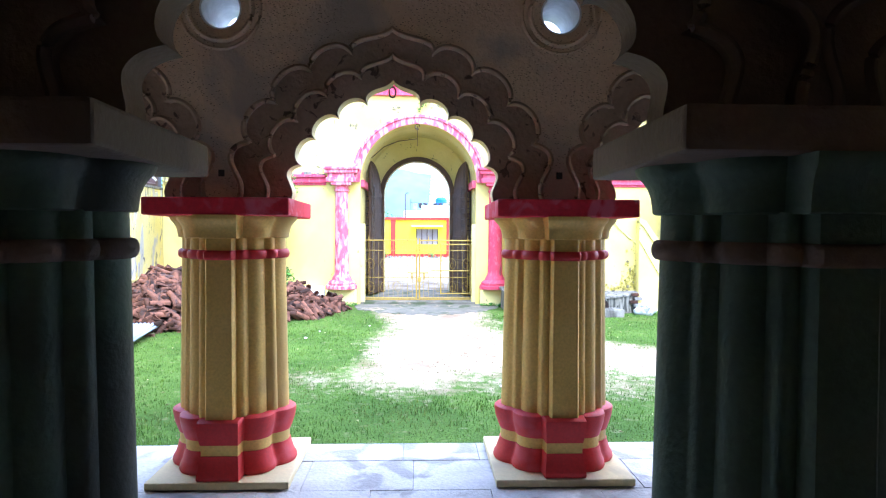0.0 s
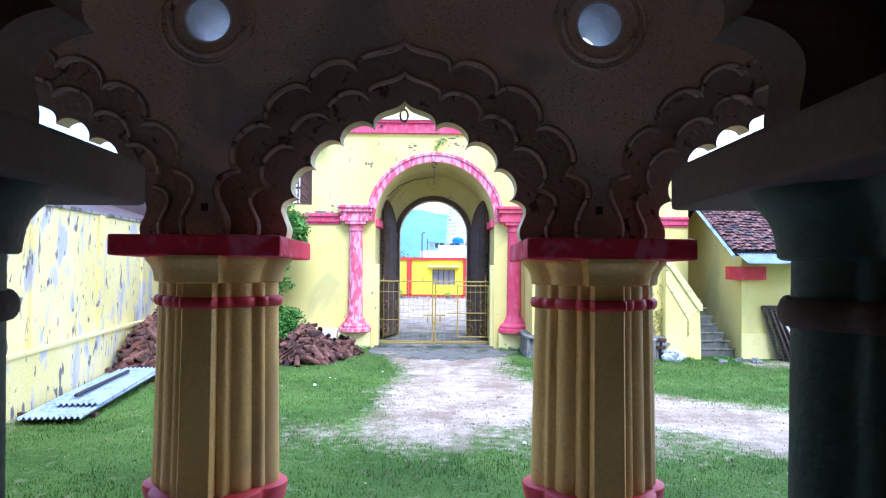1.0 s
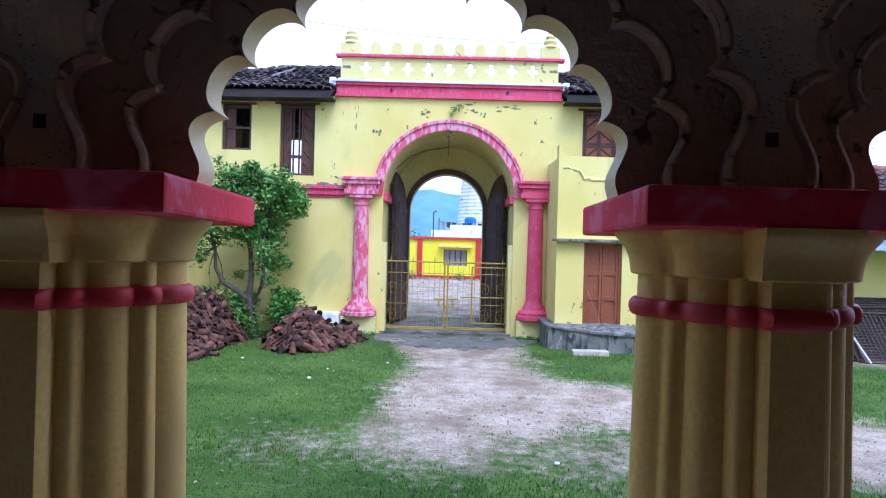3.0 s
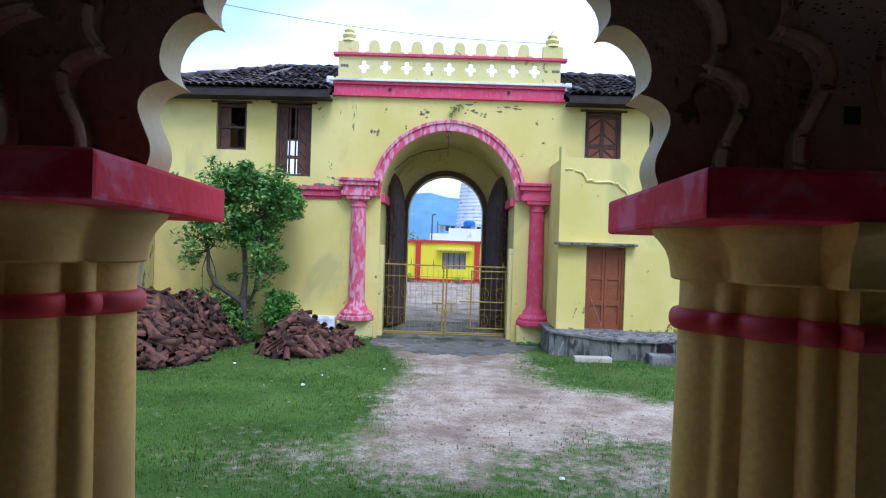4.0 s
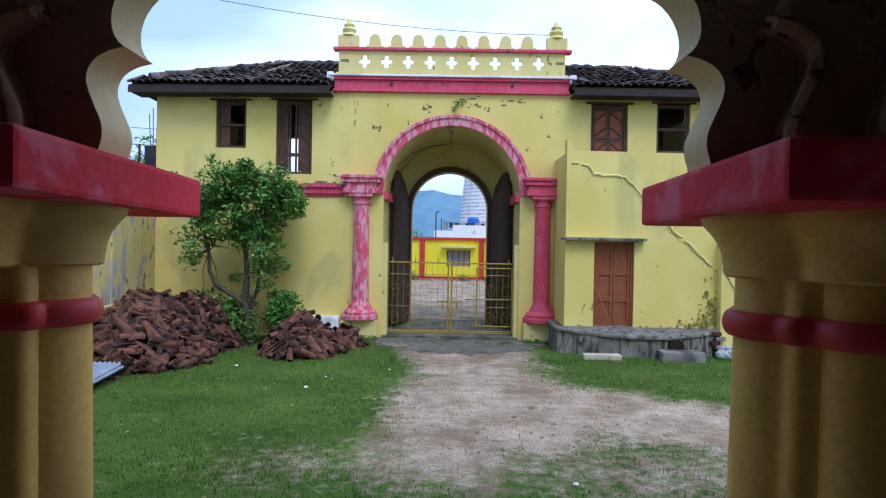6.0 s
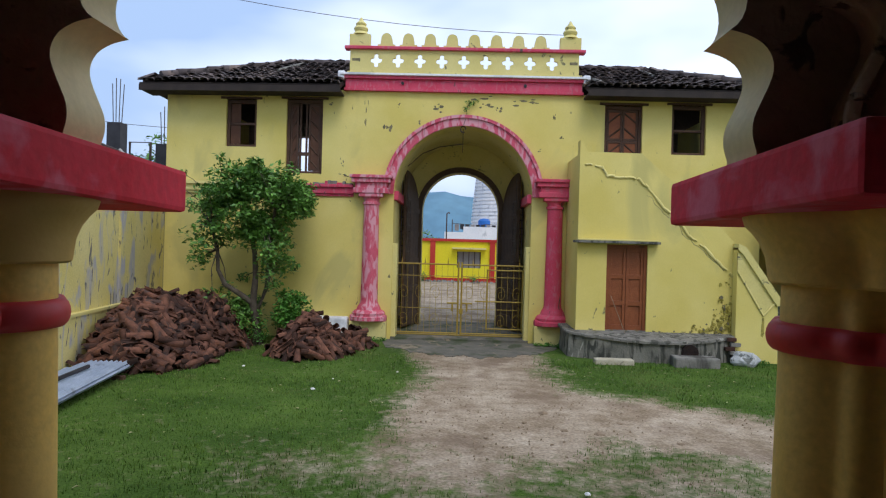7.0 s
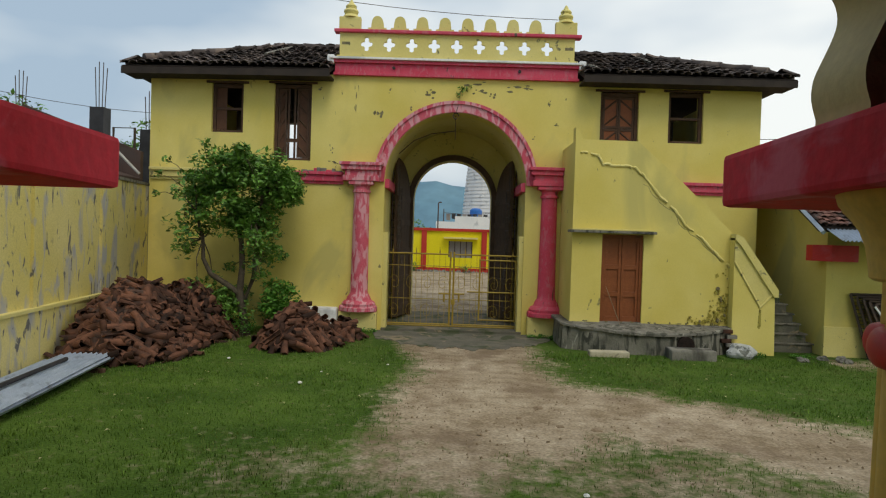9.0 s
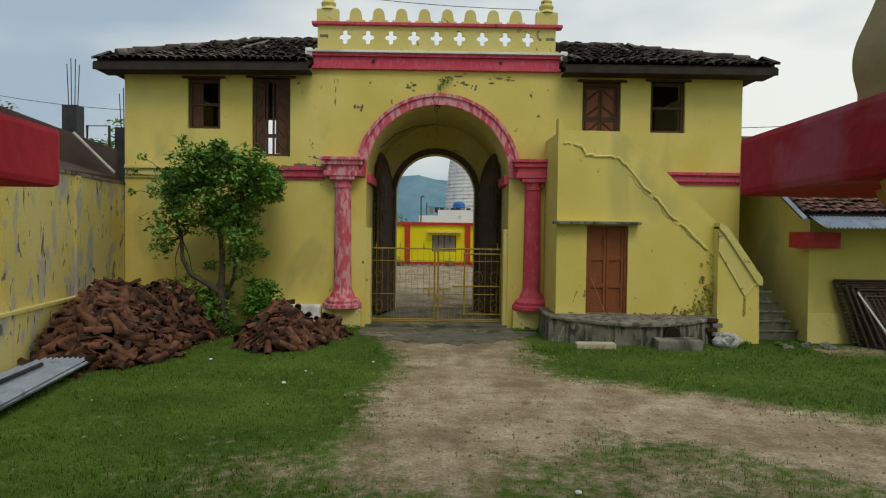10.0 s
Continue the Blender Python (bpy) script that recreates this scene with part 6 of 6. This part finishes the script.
for k in range(5):
    part("window_bar", boxes((-0.1 + 0.35 * k, -0.05 + 0.35 * k, HY + 0.06, HY + 0.12, 0.85, 1.85)), IRON, win)
shop = thing("white_house", (1.5, 55, 0), "white flat-roofed house with washing on a line", "house")
part("wall", boxes((-1.2, 5, 55, 60, 0, 3.3)), WHITE, shop)
part("parapet", boxes((0.3, 3.4, 55, 55.2, 3.3, 3.75)), WHITE, shop)
tank = thing("water_tank", (2.0, 56.5, 3.3), "small blue plastic water tank on the roof", "tank")
part("body", loft(bmesh.new(), [[Vector((2.0 + r * math.cos(a), 56.5 + r * math.sin(a), z)) for a in (2 * math.pi * i / 16 for i in range(16))] for z, r in ((3.3, 0.5), (4.3, 0.5), (4.45, 0.35), (4.5, 0.15))]), BLUE, tank)
line = thing("washing_line", (1.5, 55.1, 3.3), "line of dark washing on the roof", "washing")
part("cord", tube(bmesh.new(), [(-0.6, 55.1, 4.0), (1.3, 55.1, 3.9), (3.3, 55.1, 4.05)], 0.02, 4), IRON, line)
rnd = random.Random(6)
for k in range(8):
    x = -0.4 + k * 0.42
    z = 3.93
    bm = prism(bmesh.new(), [(x, z), (x + 0.34, z), (x + 0.32, z - rnd.uniform(0.3, 0.6)), (x + 0.02, z - rnd.uniform(0.3, 0.55))], 55.08, 55.12)
    part("garment", bm, BLACK if k % 3 else GREY_WALL, line)
for x in (-0.6, 3.3):
    part("pole", tube(bmesh.new(), [(x, 55.1, 3.28), (x, 55.1, 4.3)], 0.04, 5), IRON, line)
tower = thing("temple_tower", (6.6, 104, 0), "tall white ribbed temple tower", "temple")
rows = []
for k in range(45):
    z = 2 + 0.55 * k
    t = k / 44
    r = 5.2 * (1 - 0.28 * t - 0.45 * t ** 3)
    rows += [(z, r), (z + 0.32, r), (z + 0.34, r - 0.22), (z + 0.52, r - 0.22)]
part("shaft", loft(bmesh.new(), [[Vector((6.6 + r * math.cos(a), 104 + r * math.sin(a), z)) for a in (2 * math.pi * (i + 0.5) / 20 for i in range(20))] for z, r in rows]), WHITE, tower)
part("base", boxes((0.5, 13, 98, 110, 0, 3)), WHITE, tower)
pole = thing("street_lamp", (-0.9, 48, 0), "thin dark street lamp post by the road", "lamp post")
part("post", tube(bmesh.new(), [(-0.9, 48, 0), (-0.9, 48, 4.4)], 0.05, 6), IRON, pole)
part("head", tube(bmesh.new(), [(-0.9, 48, 4.4), (-0.8, 48, 4.46), (-0.68, 48, 4.45)], 0.05, 6), IRON, pole)
hb = bmesh.new()
hv = {}
for i in range(61):
    x = -900 + 30 * i
    top = 95 + 30 * noise.fractal(Vector((x * 0.004, 2, 0)), 1.0, 2.0, 4) - 0.00004 * (x + 60) ** 2
    for j, (yy, k) in enumerate(((1050, -0.02), (1120, 0.55), (1200, 1.0), (1400, 0.4))):
        hv[i, j] = hb.verts.new((x, yy, max(-1, top * k)))
for i in range(60):
    for j in range(3):
        hb.faces.new((hv[i, j], hv[i + 1, j], hv[i + 1, j + 1], hv[i, j + 1]))
solo("hills", hb, HILL, "hazy blue wooded hills in the distance", "hill", "", "structure", 60)
for x, y, r, h, c, sd in ((-3.0, 47, 1.6, 3.6, 700, 51), (-2.2, 42.4, 0.5, 0.5, 120, 52), (0.9, 42.3, 0.5, 0.4, 110, 53), (2.8, 42.2, 0.6, 0.5, 120, 54)):
    shrub(x, y, r, h, c, "green roadside bush before the yellow house", sd, 0.22 if r > 1 else 0.12, LEAF)

rnd = random.Random(44)
rv, rf = [], []
for k in range(260):
    x, y, q = rnd.uniform(-6, 8), 42.6 + rnd.gauss(0, 0.35), rnd.uniform(0.05, 0.16)
    i = len(rv)
    rv += [(x - q, y - q, -0.02), (x + q, y - q * 0.7, -0.02), (x + q * 0.8, y + q, -0.02), (x - q * 0.9, y + q * 0.8, -0.02), (x + rnd.uniform(-0.04, 0.04), y, q * 0.9)]
    rf += [(i, i + 1, i + 4), (i + 1, i + 2, i + 4), (i + 2, i + 3, i + 4), (i + 3, i, i + 4)]
rme = bpy.data.meshes.new("rubble")
rme.from_pydata(rv, [], rf)
rme.materials.append(CONCRETE)
tagged(new("rubble", rme), "grey rubble strewn along the roadside house", "rubble", "", "stuff")

# ---- behind the west wall ----
back_shed = thing("lean_to", (-7.6, 13, 0), "lean-to with a rusty brown sheet roof behind the wall", "shed")
part("wall", boxes((-9.6, -9.4, 8, 17.5, 0, 3.9)), GREY_WALL, back_shed)
bm = bmesh.new()
prism(bm, [(-9.7, 4.1), (-9.7, 4.02), (-6.75, 3.12), (-6.75, 3.2)], 7.5, 17.6)
part("roof", bm, BROWN_TIN, back_shed, "rusty brown sheet roof")
part("gable", prism(bmesh.new(), [(-9.4, 4.75), (-6.8, 3.8), (-6.8, 3.17), (-9.4, 3.17)], 17.62, 17.75), BROWN_TIN, back_shed, "dark brown gable sheet")
solo("pole", tube(bmesh.new(), [(-7.5, 17.3, 4.1), (-6.66, 17.3, 3.28)], 0.03, 6), GREY_PALE, "pale thin pole leaning behind the boundary wall", "pole")
raw = thing("unfinished_house", (-11, 22, 0), "unfinished grey concrete house with bare reinforcing bars", "house")
part("body", boxes((-15, -8.4, 21.4, 27, 0, 3.1)), GREY_WALL, raw)
part("slab", boxes((-15.2, -8.2, 21.2, 27.2, 3.1, 3.25)), CONCRETE, raw)
for x, y, zt, rt in ((-10.1, 22, 5.5, 6.9), (-8.65, 22, 4.9, 6.1), (-12.4, 22, 5.4, 6.6), (-9.6, 26.5, 5.2, 6.3)):
    c = part("column", boxes((x - 0.2, x + 0.2, y - 0.2, y + 0.2, 3.25, zt)), BLACK, raw, "dark column stub")
    for dx in (-0.12, -0.04, 0.05, 0.13):
        part("rebar", tube(bmesh.new(), [(x + dx, y, zt), (x + dx * 1.4, y, rt - abs(dx) * 2)], 0.014, 4), IRON, c)
rail = part("roof_frame", tube(bmesh.new(), [(-9.5, 21.6, 3.25), (-9.5, 21.6, 4.9), (-8.9, 21.6, 4.9), (-8.9, 21.6, 3.25)], 0.04, 4), IRON, raw)
for x, y, h, r, sd in ((-13.5, 30, 6.2, 1.7, 61), (-11.6, 31, 5.8, 1.1, 62), (-17, 26, 6.4, 2.2, 63), (-12.5, 17.0, 4.6, 1.4, 64)):
    t = thing("tree", (x, y, 0), "distant green tree behind the boundary wall", "tree", "trees behind the wall")
    part("trunk", tube(bmesh.new(), [(x, y, -0.1), (x + 0.1, y, h * 0.4), (x, y, h * 0.75)], 0.18, 7, 0.08), BARK, t)
    rnd = random.Random(sd)
    cl = []
    limbs = bmesh.new()
    for k in range(16):
        a, q = rnd.uniform(0, 6.28), rnd.random() ** 0.5
        ex, ey, ez = x + r * q * math.cos(a), y + r * q * math.sin(a), h * rnd.uniform(0.62, 1.0)
        tube(limbs, [(x, y, h * 0.45), (ex, ey, ez)], 0.05, 5, 0.015)
        cl.append((ex, ey, ez, r * 0.36, 60, 0.7))
    part("limbs", limbs, BARK, t)
    leafy("crown", cl, 0.26, sd, LEAF, t)

# ---- overhead wires ----
def wire(pts, label):
    ws = []
    for (a, b) in zip(pts, pts[1:]):
        a, b = Vector(a), Vector(b)
        for k in range(12):
            t = k / 12
            p = a.lerp(b, t)
            p.z -= 0.05 * (b - a).length * 4 * t * (1 - t) * 0.6
            ws.append(p)
    ws.append(Vector(pts[-1]))
    solo("overhead_wire", tube(bmesh.new(), ws, 0.008, 5), IRON, label, "cable")


wire([(-9.5, 19, 8.9), (2.4, 19, 7.35)], "thin black overhead wire above the gatehouse")
wire([(-16, 22, 6.6), (-8.4, 22, 5.4)], "thin black wire behind the boundary wall")
wire([(6.8, 18.6, 4.6), (16, 15.5, 5.6)], "thin black wire over the shed roof")

# ---- stone slabs of the hall floor ----
rnd = random.Random(2)
y = -0.6
while y < 4.83:
    d = min(rnd.uniform(0.42, 0.6), 4.85 - y)
    if 4.85 - y - d < 0.2:
        d = 4.85 - y
    x = HALL_X0 + rnd.uniform(-0.3, 0)
    while x < HALL_X1:
        w = rnd.uniform(0.5, 0.85)
        x1 = min(x + w, HALL_X1)
        if x1 - max(x, HALL_X0) > 0.05:
            z = FLOOR - 0.004 + rnd.uniform(-0.004, 0.002)
            part("slab", boxes((max(x, HALL_X0) + 0.0015, x1 - 0.0015, y + 0.0015, y + d - 0.0015, FLOOR - 0.05, z), bevel=0.003), FLOOR_STONE, hall_floor)
        x += w
    y += d
